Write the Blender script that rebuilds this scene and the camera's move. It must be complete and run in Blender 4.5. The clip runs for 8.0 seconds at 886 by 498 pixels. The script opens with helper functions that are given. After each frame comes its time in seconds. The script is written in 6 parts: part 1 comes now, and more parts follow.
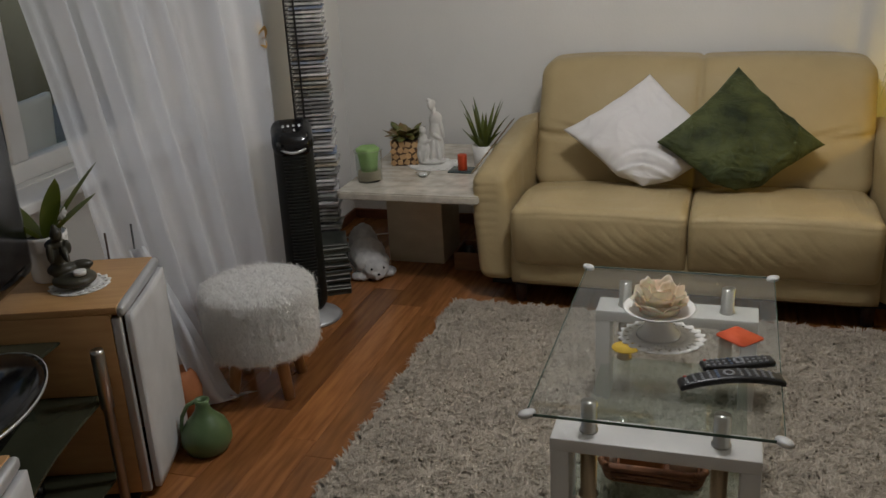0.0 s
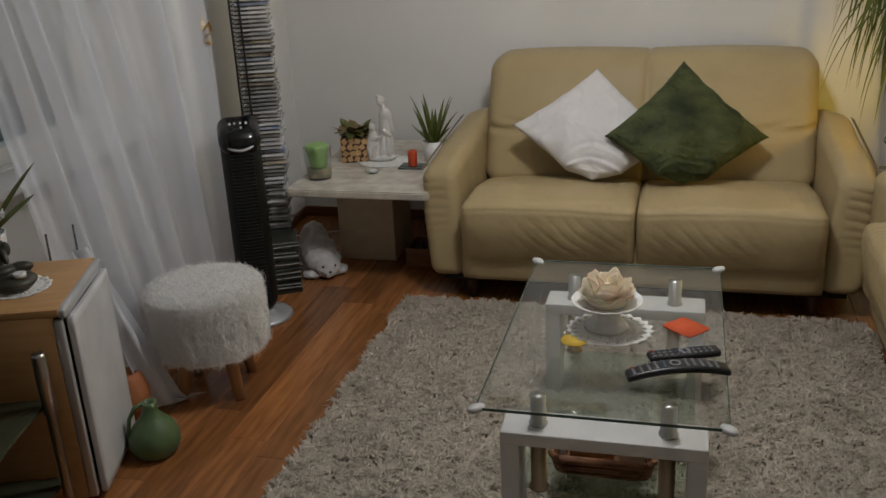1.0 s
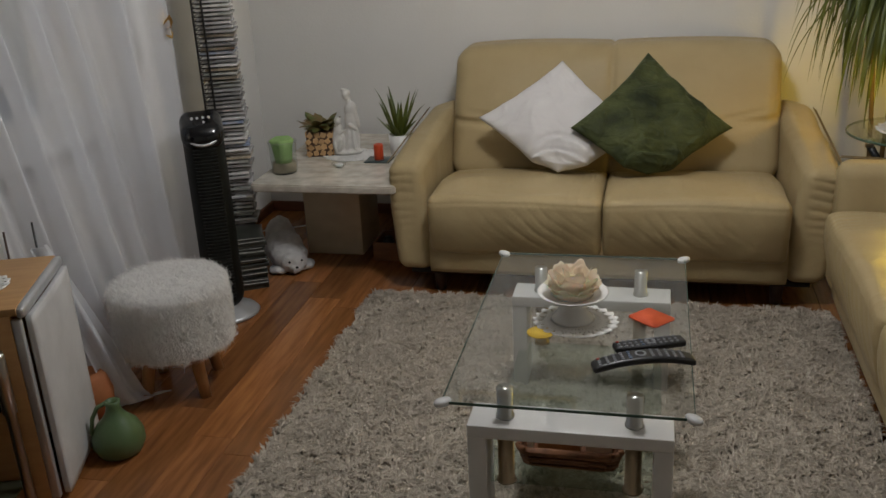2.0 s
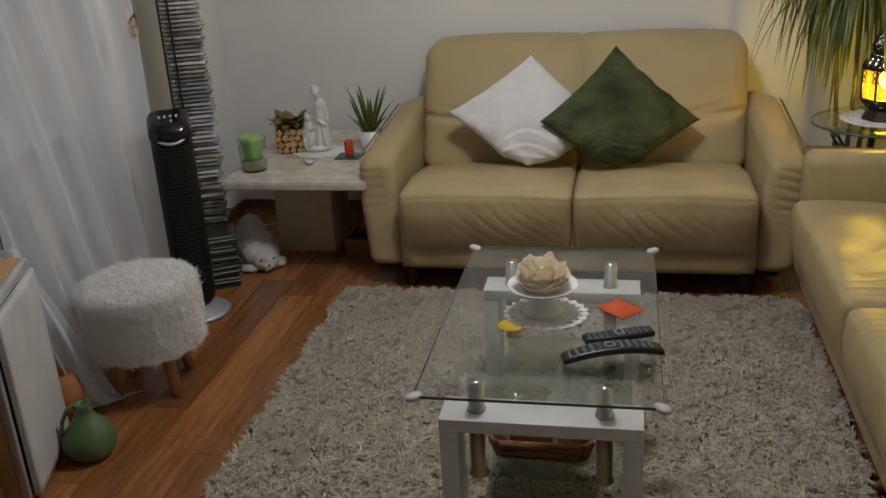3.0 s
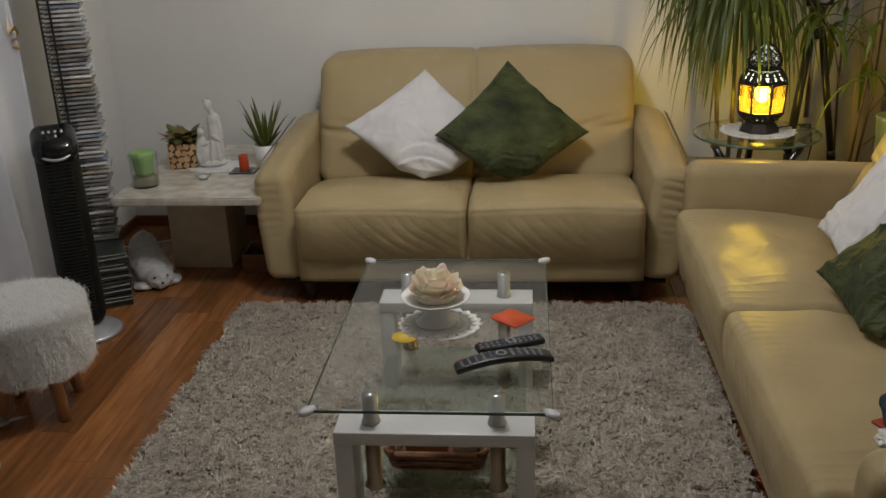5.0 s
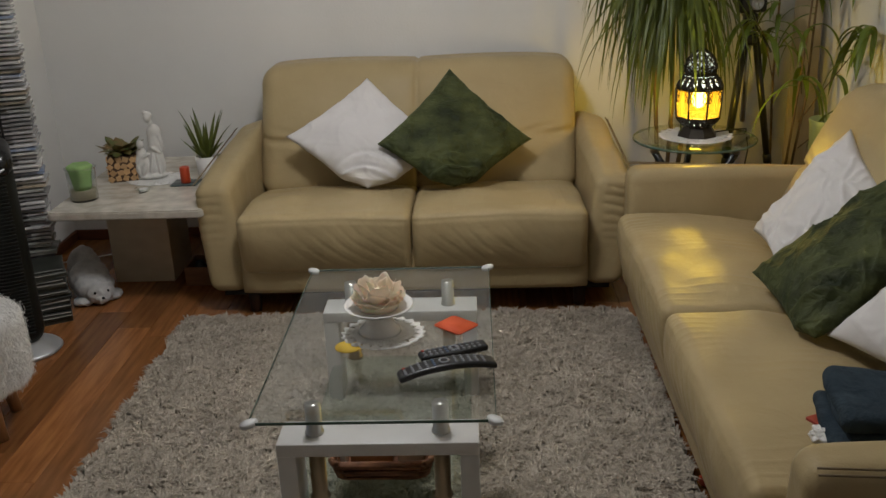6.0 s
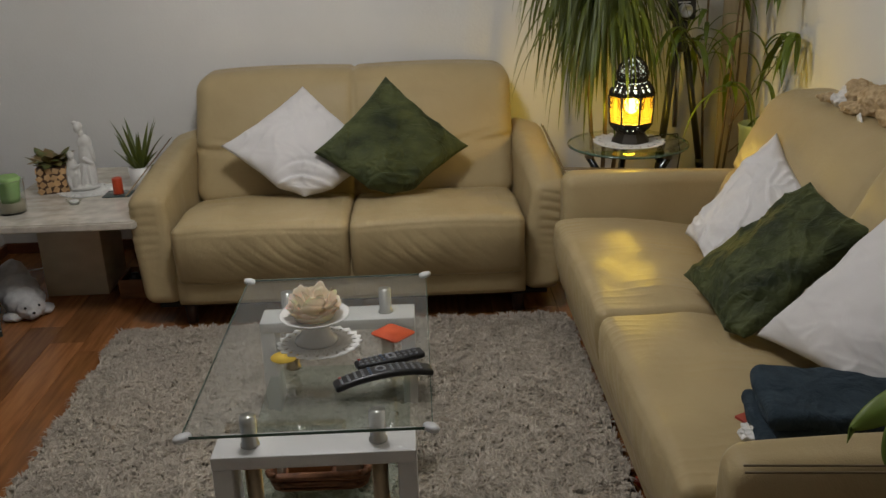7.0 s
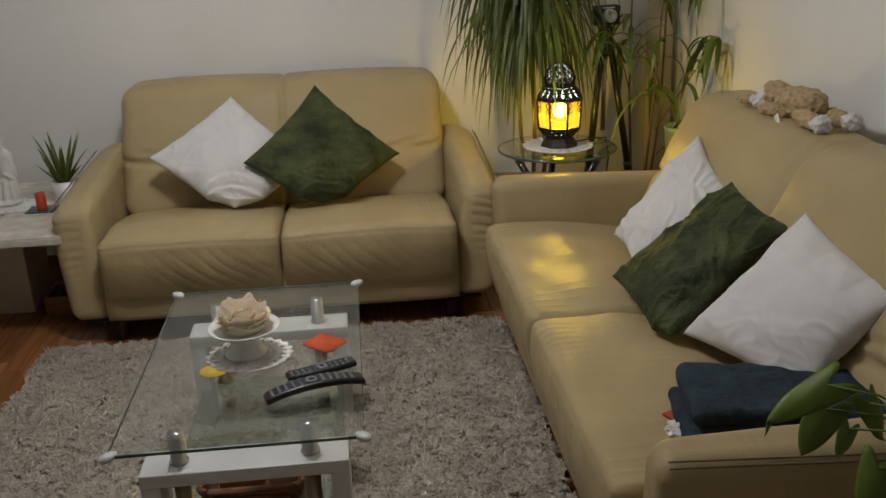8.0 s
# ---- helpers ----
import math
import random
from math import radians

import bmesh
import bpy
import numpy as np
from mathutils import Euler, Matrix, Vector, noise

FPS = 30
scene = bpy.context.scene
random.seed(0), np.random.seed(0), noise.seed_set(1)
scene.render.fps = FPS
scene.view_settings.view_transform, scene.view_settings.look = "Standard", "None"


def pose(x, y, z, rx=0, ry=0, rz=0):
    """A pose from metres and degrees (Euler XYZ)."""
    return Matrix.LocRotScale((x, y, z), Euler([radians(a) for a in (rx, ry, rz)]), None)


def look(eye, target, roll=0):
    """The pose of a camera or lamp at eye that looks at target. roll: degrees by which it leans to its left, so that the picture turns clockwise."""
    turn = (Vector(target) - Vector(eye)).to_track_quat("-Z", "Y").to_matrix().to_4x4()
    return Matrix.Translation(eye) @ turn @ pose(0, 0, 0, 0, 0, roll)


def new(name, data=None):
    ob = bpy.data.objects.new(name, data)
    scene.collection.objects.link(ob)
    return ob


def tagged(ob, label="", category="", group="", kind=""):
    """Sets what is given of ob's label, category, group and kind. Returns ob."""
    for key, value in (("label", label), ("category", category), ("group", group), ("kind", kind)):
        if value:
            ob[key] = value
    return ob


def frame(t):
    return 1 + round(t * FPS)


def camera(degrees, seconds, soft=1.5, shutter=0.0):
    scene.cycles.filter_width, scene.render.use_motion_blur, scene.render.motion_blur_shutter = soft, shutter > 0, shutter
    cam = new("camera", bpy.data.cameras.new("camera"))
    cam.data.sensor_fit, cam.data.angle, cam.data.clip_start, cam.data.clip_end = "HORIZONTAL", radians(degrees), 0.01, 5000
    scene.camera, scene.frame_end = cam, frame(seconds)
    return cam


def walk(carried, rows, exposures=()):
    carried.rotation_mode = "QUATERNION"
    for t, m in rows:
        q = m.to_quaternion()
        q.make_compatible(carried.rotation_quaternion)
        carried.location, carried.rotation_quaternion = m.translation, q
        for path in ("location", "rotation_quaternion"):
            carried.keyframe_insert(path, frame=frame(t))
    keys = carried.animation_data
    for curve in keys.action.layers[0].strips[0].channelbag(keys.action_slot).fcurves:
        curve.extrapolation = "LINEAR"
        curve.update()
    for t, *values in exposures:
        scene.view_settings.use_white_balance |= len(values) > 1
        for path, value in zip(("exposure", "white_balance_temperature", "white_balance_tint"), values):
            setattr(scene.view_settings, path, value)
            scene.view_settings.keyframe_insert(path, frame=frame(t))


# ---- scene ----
cam = camera(51.2, 8.0)
PATH = [
    (0, (0.443, -1.94, 1.617), (-0.139, -0.156, 0.926), -3.0),
    (0.5, (0.456, -1.939, 1.616), (-0.087, -0.145, 0.919), -3.0),
    (1, (0.465, -1.928, 1.609), (-0.027, -0.121, 0.908), -2.9),
    (1.5, (0.47, -1.914, 1.605), (0.017, -0.1, 0.896), -2.7),
    (3, (0.497, -1.913, 1.601), (0.117, -0.09, 0.873), -3.3),
    (3.5, (0.508, -1.918, 1.6), (0.178, -0.085, 0.872), -3.0),
    (4, (0.519, -1.926, 1.602), (0.241, -0.083, 0.878), -3.0),
    (4.5, (0.525, -1.929, 1.607), (0.292, -0.077, 0.889), -2.5),
    (6, (0.565, -1.929, 1.604), (0.49, -0.055, 0.907), -2.1),
    (6.5, (0.575, -1.933, 1.605), (0.542, -0.056, 0.914), -2.2),
    (7, (0.593, -1.931, 1.605), (0.637, -0.053, 0.919), -1.8),
    (7.5, (0.606, -1.931, 1.604), (0.712, -0.053, 0.924), -1.8),
    (8, (0.627, -1.933, 1.604), (0.798, -0.058, 0.928), -2.0),
]
walk(cam, [(t, look(eye, target, roll)) for t, eye, target, roll in PATH], exposures=[(0.0, 0.0), (8.0, 0.0)])

# ---- world and lights ----
world = bpy.data.worlds.new("dusk")
scene.world = world
world.use_nodes = True
wn = world.node_tree
sky = wn.nodes.new("ShaderNodeTexSky")
sky.sky_type, sky.sun_disc = "NISHITA", False
sky.sun_elevation, sky.sun_rotation = radians(20), radians(200)
wn.links.new(sky.outputs[0], wn.nodes["Background"].inputs[0])
wn.nodes["Background"].inputs[1].default_value = 0.05


def lamp(name, kind, place, power, colour, size):
    data = bpy.data.lights.new(name, kind)
    data.energy, data.color = power, colour
    if kind == "POINT":
        data.shadow_soft_size = size
    ob = new(name, data)
    ob.matrix_basis = Matrix.Translation(place)
    return ob


LAMP = (0.25, 0.76, 2.24)
lamp("ceiling_lamp_light", "POINT", LAMP, 45.0, (0.965, 0.97, 1.0), 0.14)
lamp("lantern_light", "POINT", (1.505, 1.945, 0.778), 8.4, (1.0, 0.93, 0.52), 0.03)

# ---- materials ----
MATS = {}


def material(name, base, rough=0.5, metal=0.0, second=None, scale=8.0, detail=4.0, bump=0.0, bump_scale=60.0,
             stretch=(1, 1, 1), spec=0.5, vary=0.0, rough_var=0.0, coords="Object", creases=None):
    """Principled material: two colours mixed by noise, fine relief, and a little change from piece to piece."""
    m = bpy.data.materials.new(name)
    m.use_nodes = True
    nt = m.node_tree
    p = nt.nodes["Principled BSDF"]
    p.inputs["Roughness"].default_value, p.inputs["Metallic"].default_value = rough, metal
    p.inputs["Specular IOR Level"].default_value = spec
    tc = nt.nodes.new("ShaderNodeTexCoord")
    mp = nt.nodes.new("ShaderNodeMapping")
    mp.inputs["Scale"].default_value = stretch
    nt.links.new(tc.outputs[coords], mp.inputs[0])
    no = nt.nodes.new("ShaderNodeTexNoise")
    no.inputs["Scale"].default_value, no.inputs["Detail"].default_value = scale, detail
    nt.links.new(mp.outputs[0], no.inputs["Vector"])
    mix = nt.nodes.new("ShaderNodeMix")
    mix.data_type = "RGBA"
    second = second or tuple(c * 0.82 for c in base)
    mix.inputs[6].default_value, mix.inputs[7].default_value = (*base, 1), (*second, 1)
    ramp = nt.nodes.new("ShaderNodeMapRange")
    ramp.inputs[1].default_value, ramp.inputs[2].default_value = 0.3, 0.7
    nt.links.new(no.outputs[0], ramp.inputs[0])
    nt.links.new(ramp.outputs[0], mix.inputs[0])
    colour = mix.outputs[2]
    if vary:
        shift = nt.nodes.new("ShaderNodeVectorMath")
        shift.operation = "SCALE"
        shift.inputs[0].default_value = (37.0, 23.0, 11.0)
        oi = nt.nodes.new("ShaderNodeObjectInfo")
        mr = nt.nodes.new("ShaderNodeMapRange")
        mr.inputs[3].default_value, mr.inputs[4].default_value = 1 - vary, 1 + vary
        nt.links.new(oi.outputs["Random"], mr.inputs[0])
        nt.links.new(oi.outputs["Random"], shift.inputs["Scale"])
        nt.links.new(shift.outputs[0], mp.inputs["Location"])
        hs = nt.nodes.new("ShaderNodeHueSaturation")
        nt.links.new(mr.outputs[0], hs.inputs["Value"])
        nt.links.new(colour, hs.inputs["Color"])
        colour = hs.outputs[0]
    nt.links.new(colour, p.inputs["Base Color"])
    if rough_var:
        rr = nt.nodes.new("ShaderNodeMapRange")
        rr.inputs[3].default_value, rr.inputs[4].default_value = rough - rough_var, rough + rough_var
        nt.links.new(no.outputs[0], rr.inputs[0])
        nt.links.new(rr.outputs[0], p.inputs["Roughness"])
    if bump:
        n2 = nt.nodes.new("ShaderNodeTexNoise")
        n2.inputs["Scale"].default_value, n2.inputs["Detail"].default_value = bump_scale, 3
        nt.links.new(mp.outputs[0], n2.inputs["Vector"])
        bp = nt.nodes.new("ShaderNodeBump")
        bp.inputs["Strength"].default_value, bp.inputs["Distance"].default_value = bump, 0.004
        nt.links.new(n2.outputs[0], bp.inputs["Height"])
        if creases:
            n3 = nt.nodes.new("ShaderNodeTexNoise")
            n3.inputs["Scale"].default_value, n3.inputs["Detail"].default_value, n3.inputs["Distortion"].default_value = creases[1], 3, 1.6
            nt.links.new(mp.outputs[0], n3.inputs["Vector"])
            b2 = nt.nodes.new("ShaderNodeBump")
            b2.inputs["Strength"].default_value, b2.inputs["Distance"].default_value = creases[0], 0.02
            nt.links.new(n3.outputs[0], b2.inputs["Height"])
            nt.links.new(b2.outputs[0], bp.inputs["Normal"])
        nt.links.new(bp.outputs[0], p.inputs["Normal"])
    MATS[name] = m
    return m


def thin_glass(name, rough=0.02, tint=(0.95, 0.97, 0.96), ior=1.5):
    """A sheet of clear glass: light goes straight through, and the gloss grows towards grazing angles."""
    m = bpy.data.materials.new(name)
    m.use_nodes = True
    nt = m.node_tree
    nt.nodes.remove(nt.nodes["Principled BSDF"])
    g, t, mix = (nt.nodes.new("ShaderNode" + k) for k in ("BsdfGlossy", "BsdfTransparent", "MixShader"))
    face, power, scale_, base = (nt.nodes.new("ShaderNode" + k) for k in ("LayerWeight", "Math", "Math", "Math"))
    r0 = ((ior - 1) / (ior + 1)) ** 2
    face.inputs["Blend"].default_value = 0.5
    power.operation, power.inputs[1].default_value = "POWER", 5.0
    scale_.operation, scale_.inputs[1].default_value = "MULTIPLY", 1 - r0
    base.operation, base.inputs[1].default_value = "ADD", r0
    nt.links.new(face.outputs["Facing"], power.inputs[0])
    nt.links.new(power.outputs[0], scale_.inputs[0])
    nt.links.new(scale_.outputs[0], base.inputs[0])
    g.inputs["Roughness"].default_value = rough
    t.inputs[0].default_value = (*tint, 1)
    nt.links.new(base.outputs[0], mix.inputs[0])
    nt.links.new(t.outputs[0], mix.inputs[1])
    nt.links.new(g.outputs[0], mix.inputs[2])
    nt.links.new(mix.outputs[0], nt.nodes["Material Output"].inputs[0])
    return m


def glow(name, colour, strength):
    m = bpy.data.materials.new(name)
    m.use_nodes = True
    p = m.node_tree.nodes["Principled BSDF"]
    p.inputs["Base Color"].default_value = (*colour, 1)
    p.inputs["Emission Color"].default_value = (*colour, 1)
    p.inputs["Emission Strength"].default_value = strength
    return m


def sheer(name, colour, through_part, clear=0.0, tint=(1, 1, 1)):
    """Thin cloth or translucent pane: diffuse and translucent, with an optional clear share."""
    m = bpy.data.materials.new(name)
    m.use_nodes = True
    nt = m.node_tree
    out = nt.nodes["Material Output"]
    nt.nodes.remove(nt.nodes["Principled BSDF"])
    d, t, c = (nt.nodes.new("ShaderNodeBsdf" + k) for k in ("Diffuse", "Translucent", "Transparent"))
    for n in (d, t):
        n.inputs[0].default_value = (*colour, 1)
    c.inputs[0].default_value = (*tint, 1)
    a, b = nt.nodes.new("ShaderNodeMixShader"), nt.nodes.new("ShaderNodeMixShader")
    a.inputs[0].default_value, b.inputs[0].default_value = through_part, clear
    nt.links.new(d.outputs[0], a.inputs[1])
    nt.links.new(t.outputs[0], a.inputs[2])
    nt.links.new(a.outputs[0], b.inputs[1])
    nt.links.new(c.outputs[0], b.inputs[2])
    nt.links.new(b.outputs[0], out.inputs[0])
    wave = nt.nodes.new("ShaderNodeTexNoise")
    wave.inputs["Scale"].default_value = 300
    bp = nt.nodes.new("ShaderNodeBump")
    bp.inputs["Strength"].default_value, bp.inputs["Distance"].default_value = 0.2, 0.002
    nt.links.new(wave.outputs[0], bp.inputs["Height"])
    for n in (d, t):
        nt.links.new(bp.outputs[0], n.inputs["Normal"])
    return m


WALL = material("wall_paint", (0.74, 0.73, 0.70), 0.85, second=(0.70, 0.69, 0.66), scale=2.5, bump=0.25, bump_scale=90)
CEIL = material("ceiling_paint", (0.8, 0.8, 0.78), 0.9, bump=0.2, bump_scale=80)
FLOOR_GAP = material("floor_joint", (0.03, 0.015, 0.008), 0.7)
WOOD_FLOOR = material("floor_wood", (0.335, 0.137, 0.043), 0.24, second=(0.185, 0.070, 0.022), scale=5, detail=8,
                      stretch=(9, 0.9, 9), bump=0.06, bump_scale=20, vary=0.33, rough_var=0.06)
LEATHER = material("beige_leather", (0.435, 0.34, 0.185), 0.35, second=(0.395, 0.305, 0.162), scale=5, bump=0.16, bump_scale=260, rough_var=0.05, spec=0.10, creases=(0.16, 8.0))
STITCH = material("seam_thread", (0.20, 0.145, 0.075), 0.6)
DARK = material("dark_cloth", (0.02, 0.018, 0.016), 0.9)
WALNUT = material("dark_wood", (0.06, 0.03, 0.018), 0.5, second=(0.03, 0.015, 0.01), scale=12, stretch=(8, 1, 1))
RUG = material("rug_pile", (0.55, 0.48, 0.39), 0.9, second=(0.45, 0.39, 0.315), scale=9, spec=0.2)
isl = RUG.node_tree
geo, span, tone = isl.nodes.new("ShaderNodeNewGeometry"), isl.nodes.new("ShaderNodeMapRange"), isl.nodes.new("ShaderNodeHueSaturation")
span.inputs[3].default_value, span.inputs[4].default_value = 0.82, 1.18
rug_in = isl.nodes["Principled BSDF"].inputs["Base Color"]
isl.links.new(geo.outputs["Random Per Island"], span.inputs[0])
isl.links.new(span.outputs[0], tone.inputs["Value"])
isl.links.new(rug_in.links[0].from_socket, tone.inputs["Color"])
isl.links.new(tone.outputs[0], rug_in)
RUG_BACK = material("rug_backing", (0.42, 0.37, 0.31), 0.95, bump=0.5, bump_scale=120)
WHITE_COTTON = material("white_cotton", (0.68, 0.655, 0.635), 0.85, second=(0.655, 0.63, 0.61), scale=14, bump=0.25, bump_scale=350, spec=0.2, creases=(0.12, 4.5))
# The lighter second green paints the brushed nap's sheen into the colour.
GREEN_VELVET = material("green_velvet", (0.011, 0.017, 0.004), 0.65, second=(0.072, 0.083, 0.026), scale=8, detail=6, stretch=(1.0, 1.5, 1.3), bump=0.3, bump_scale=90, spec=0.25, creases=(0.7, 13.0))
GREEN_VELVET.node_tree.nodes["Principled BSDF"].inputs["Sheen Weight"].default_value = 0.12
GREEN_VELVET.node_tree.nodes["Principled BSDF"].inputs["Sheen Tint"].default_value = (0.45, 0.6, 0.35, 1)
WHITE_LACQUER = material("white_lacquer", (0.66, 0.65, 0.63), 0.35, second=(0.62, 0.61, 0.59))
STEEL = material("brushed_steel", (0.62, 0.61, 0.58), 0.28, 1.0, scale=60, stretch=(1, 1, 0.05))
BRASSY = material("warm_steel", (0.50, 0.40, 0.27), 0.32, 1.0, scale=60, stretch=(1, 1, 0.05))
SILVER = material("silver_plastic", (0.60, 0.61, 0.62), 0.35, 0.5)
BLACK = material("black_plastic", (0.012, 0.012, 0.013), 0.35, second=(0.018, 0.018, 0.018))
GLOSS_BLACK = material("gloss_black", (0.006, 0.006, 0.007), 0.12)
BEECH = material("beech_veneer", (0.50, 0.29, 0.12), 0.45, second=(0.42, 0.23, 0.09), scale=4, detail=6, stretch=(2, 14, 14))
DOOR_GREY = material("pale_grey_laminate", (0.60, 0.60, 0.60), 0.5)
FUR = material("white_fur", (0.93, 0.91, 0.88), 0.9, second=(0.88, 0.85, 0.81), scale=25, spec=0.2)
STOOL_WOOD = material("stool_wood", (0.45, 0.24, 0.10), 0.5, second=(0.33, 0.16, 0.06), scale=6, stretch=(10, 10, 1))
MARBLE = material("cream_marble", (0.72, 0.67, 0.58), 0.2, second=(0.44, 0.40, 0.33), scale=13, detail=10, stretch=(1.0, 1.3, 1), bump=0.03)
MARBLE_BASE = material("marble_base", (0.74, 0.66, 0.50), 0.3, second=(0.60, 0.52, 0.38), scale=6, detail=8, stretch=(1, 1, 2))
CERAMIC = material("white_ceramic", (0.78, 0.77, 0.74), 0.2, second=(0.74, 0.73, 0.70))
PLASTER = material("white_plaster", (0.70, 0.68, 0.64), 0.7, second=(0.60, 0.58, 0.54), scale=30, bump=0.2)
THIN = thin_glass("thin_glass")
GREEN_RIM = material("glass_edge_green", (0.06, 0.11, 0.08), 0.12)
CLEAR = thin_glass("clear_glass", 0.004, (0.975, 0.988, 0.982), 1.68)
FROST = thin_glass("pale_green_glass", 0.03, (0.88, 0.94, 0.91), 1.55)
FUR_HAIR = sheer("fur_hair", (0.96, 0.95, 0.93), 0.35)
CURTAIN_CLOTH = sheer("curtain_cloth", (0.88, 0.90, 0.94), 0.25, 0.50)
LEAF = material("leaf_green", (0.055, 0.078, 0.012), 0.45, second=(0.095, 0.112, 0.018), scale=14, vary=0.25)
LEAF_LIGHT = material("leaf_bright", (0.17, 0.25, 0.03), 0.4, second=(0.115, 0.18, 0.022), scale=20, vary=0.2)
for leafy in (LEAF, LEAF_LIGHT):
    lnt = leafy.node_tree
    lit, leaf_mix = lnt.nodes.new("ShaderNodeBsdfTranslucent"), lnt.nodes.new("ShaderNodeMixShader")
    lit.inputs[0].default_value, leaf_mix.inputs[0].default_value = (0.22, 0.26, 0.03, 1), 0.3
    lnt.links.new(lnt.nodes["Principled BSDF"].outputs[0], leaf_mix.inputs[1])
    lnt.links.new(lit.outputs[0], leaf_mix.inputs[2])
    lnt.links.new(leaf_mix.outputs[0], lnt.nodes["Material Output"].inputs[0])
BARK = material("plant_stem", (0.20, 0.13, 0.06), 0.8, second=(0.12, 0.08, 0.04), scale=20, bump=0.4)
LACE = material("lace_cotton", (0.84, 0.83, 0.80), 0.9, bump=0.4, bump_scale=300)


# ---- mesh helpers ----
def part(name, bm, mat, parent=None, label="", smooth=True):
    me = bpy.data.meshes.new(name)
    bm.to_mesh(me)
    bm.free()
    me.materials.append(mat)
    if smooth:
        me.shade_smooth()
    ob = new(name, me)
    ob.parent = parent
    if label:
        tagged(ob, label)
    return ob


def thing(name, place=(0, 0, 0), turn=0.0, label="", category="", group=""):
    e = new(name)
    e.empty_display_size = 0.05
    e.matrix_basis = pose(*place, 0, 0, turn)
    return tagged(e, label, category, group)


def joined(*bms):
    out = bmesh.new()
    for b in bms:
        me = bpy.data.meshes.new("tmp")
        b.to_mesh(me)
        b.free()
        out.from_mesh(me)
        bpy.data.meshes.remove(me)
    return out


def box(lo, hi, bevel=0.004, seg=2):
    bm = bmesh.new()
    bmesh.ops.create_cube(bm, size=1)
    size = [hi[i] - lo[i] for i in range(3)]
    mid = [(hi[i] + lo[i]) / 2 for i in range(3)]
    bmesh.ops.transform(bm, matrix=Matrix.LocRotScale(mid, None, size), verts=bm.verts)
    if bevel:
        bmesh.ops.bevel(bm, geom=bm.edges, offset=min(bevel, 0.45 * min(size)), segments=seg, affect="EDGES", profile=0.5)
    return bm


def soft_box(half, r, n=(16, 16, 16), shape=None):
    """A box with rounded edges from a fine grid; shape(p) moves each point."""
    bm = bmesh.new()
    half, inner = Vector(half), Vector([max(h - r, 0) for h in half])
    steps = []
    for a in range(3):
        e, k = half[a], n[a]
        t = [-math.cos(math.pi * i / k) * 0.35 + (2 * i / k - 1) * 0.65 for i in range(k + 1)]
        steps.append([e * v for v in t])
    seen = {}

    def vert(q):
        key = tuple(round(c, 6) for c in q)
        if key not in seen:
            c = Vector([max(-inner[i], min(inner[i], q[i])) for i in range(3)])
            d = Vector(q) - c
            p = c + d.normalized() * r if d.length > 1e-9 else c
            seen[key] = bm.verts.new(shape(p) if shape else p)
        return seen[key]

    for a in range(3):
        u, v = (a + 1) % 3, (a + 2) % 3
        for side in (-1, 1):
            for i in range(n[u]):
                for j in range(n[v]):
                    quad = []
                    for du, dv in ((0, 0), (1, 0), (1, 1), (0, 1)):
                        q = [0, 0, 0]
                        q[a], q[u], q[v] = side * half[a], steps[u][i + du], steps[v][j + dv]
                        quad.append(vert(q))
                    if side < 0:
                        quad.reverse()
                    if len(set(quad)) == 4:
                        bm.faces.new(quad)
    return bm


def lathe(profile, seg=32, wobble=None, place=(0, 0, 0), cap=True):
    """A turned body from (radius, height) pairs; wobble(angle, z) scales the radius."""
    bm = bmesh.new()
    rings = []
    for r, z in profile:
        ring = []
        for i in range(seg):
            a = 2 * math.pi * i / seg
            k = r * (wobble(a, z) if wobble else 1)
            ring.append(bm.verts.new((place[0] + k * math.cos(a), place[1] + k * math.sin(a), place[2] + z)))
        rings.append(ring)
    for lo, hi in zip(rings, rings[1:]):
        for i in range(seg):
            bm.faces.new((lo[i], lo[(i + 1) % seg], hi[(i + 1) % seg], hi[i]))
    if cap:
        bm.faces.new(list(reversed(rings[0])))
        bm.faces.new(rings[-1])
    return bm


def tube(points, radius, seg=8, taper=1.0):
    """A round rod along points, thinning to radius * taper."""
    bm = bmesh.new()
    pts = [Vector(p) for p in points]
    rings = []
    side = None
    for i, p in enumerate(pts):
        d = (pts[min(i + 1, len(pts) - 1)] - pts[max(i - 1, 0)]).normalized()
        if side is None:
            side = d.orthogonal().normalized()
        side = (side - d * side.dot(d)).normalized()
        up = d.cross(side)
        r = radius * (1 + (taper - 1) * i / (len(pts) - 1))
        rings.append([bm.verts.new(p + r * (math.cos(2 * math.pi * k / seg) * side + math.sin(2 * math.pi * k / seg) * up)) for k in range(seg)])
    for lo, hi in zip(rings, rings[1:]):
        for i in range(seg):
            bm.faces.new((lo[i], lo[(i + 1) % seg], hi[(i + 1) % seg], hi[i]))
    bm.faces.new(list(reversed(rings[0])))
    bm.faces.new(rings[-1])
    return bm


def prism(outline, z0, z1, bevel=0.0):
    bm = bmesh.new()
    f = bm.faces.new([bm.verts.new((x, y, z0)) for x, y in outline])
    top = bmesh.ops.extrude_face_region(bm, geom=[f])["geom"]
    bmesh.ops.translate(bm, vec=(0, 0, z1 - z0), verts=[g for g in top if isinstance(g, bmesh.types.BMVert)])
    bmesh.ops.recalc_face_normals(bm, faces=bm.faces)
    if bevel:
        edges = [e for e in bm.edges if abs(e.verts[0].co.z - e.verts[1].co.z) < 1e-6]
        bmesh.ops.bevel(bm, geom=edges, offset=bevel, segments=2, affect="EDGES")
    return bm


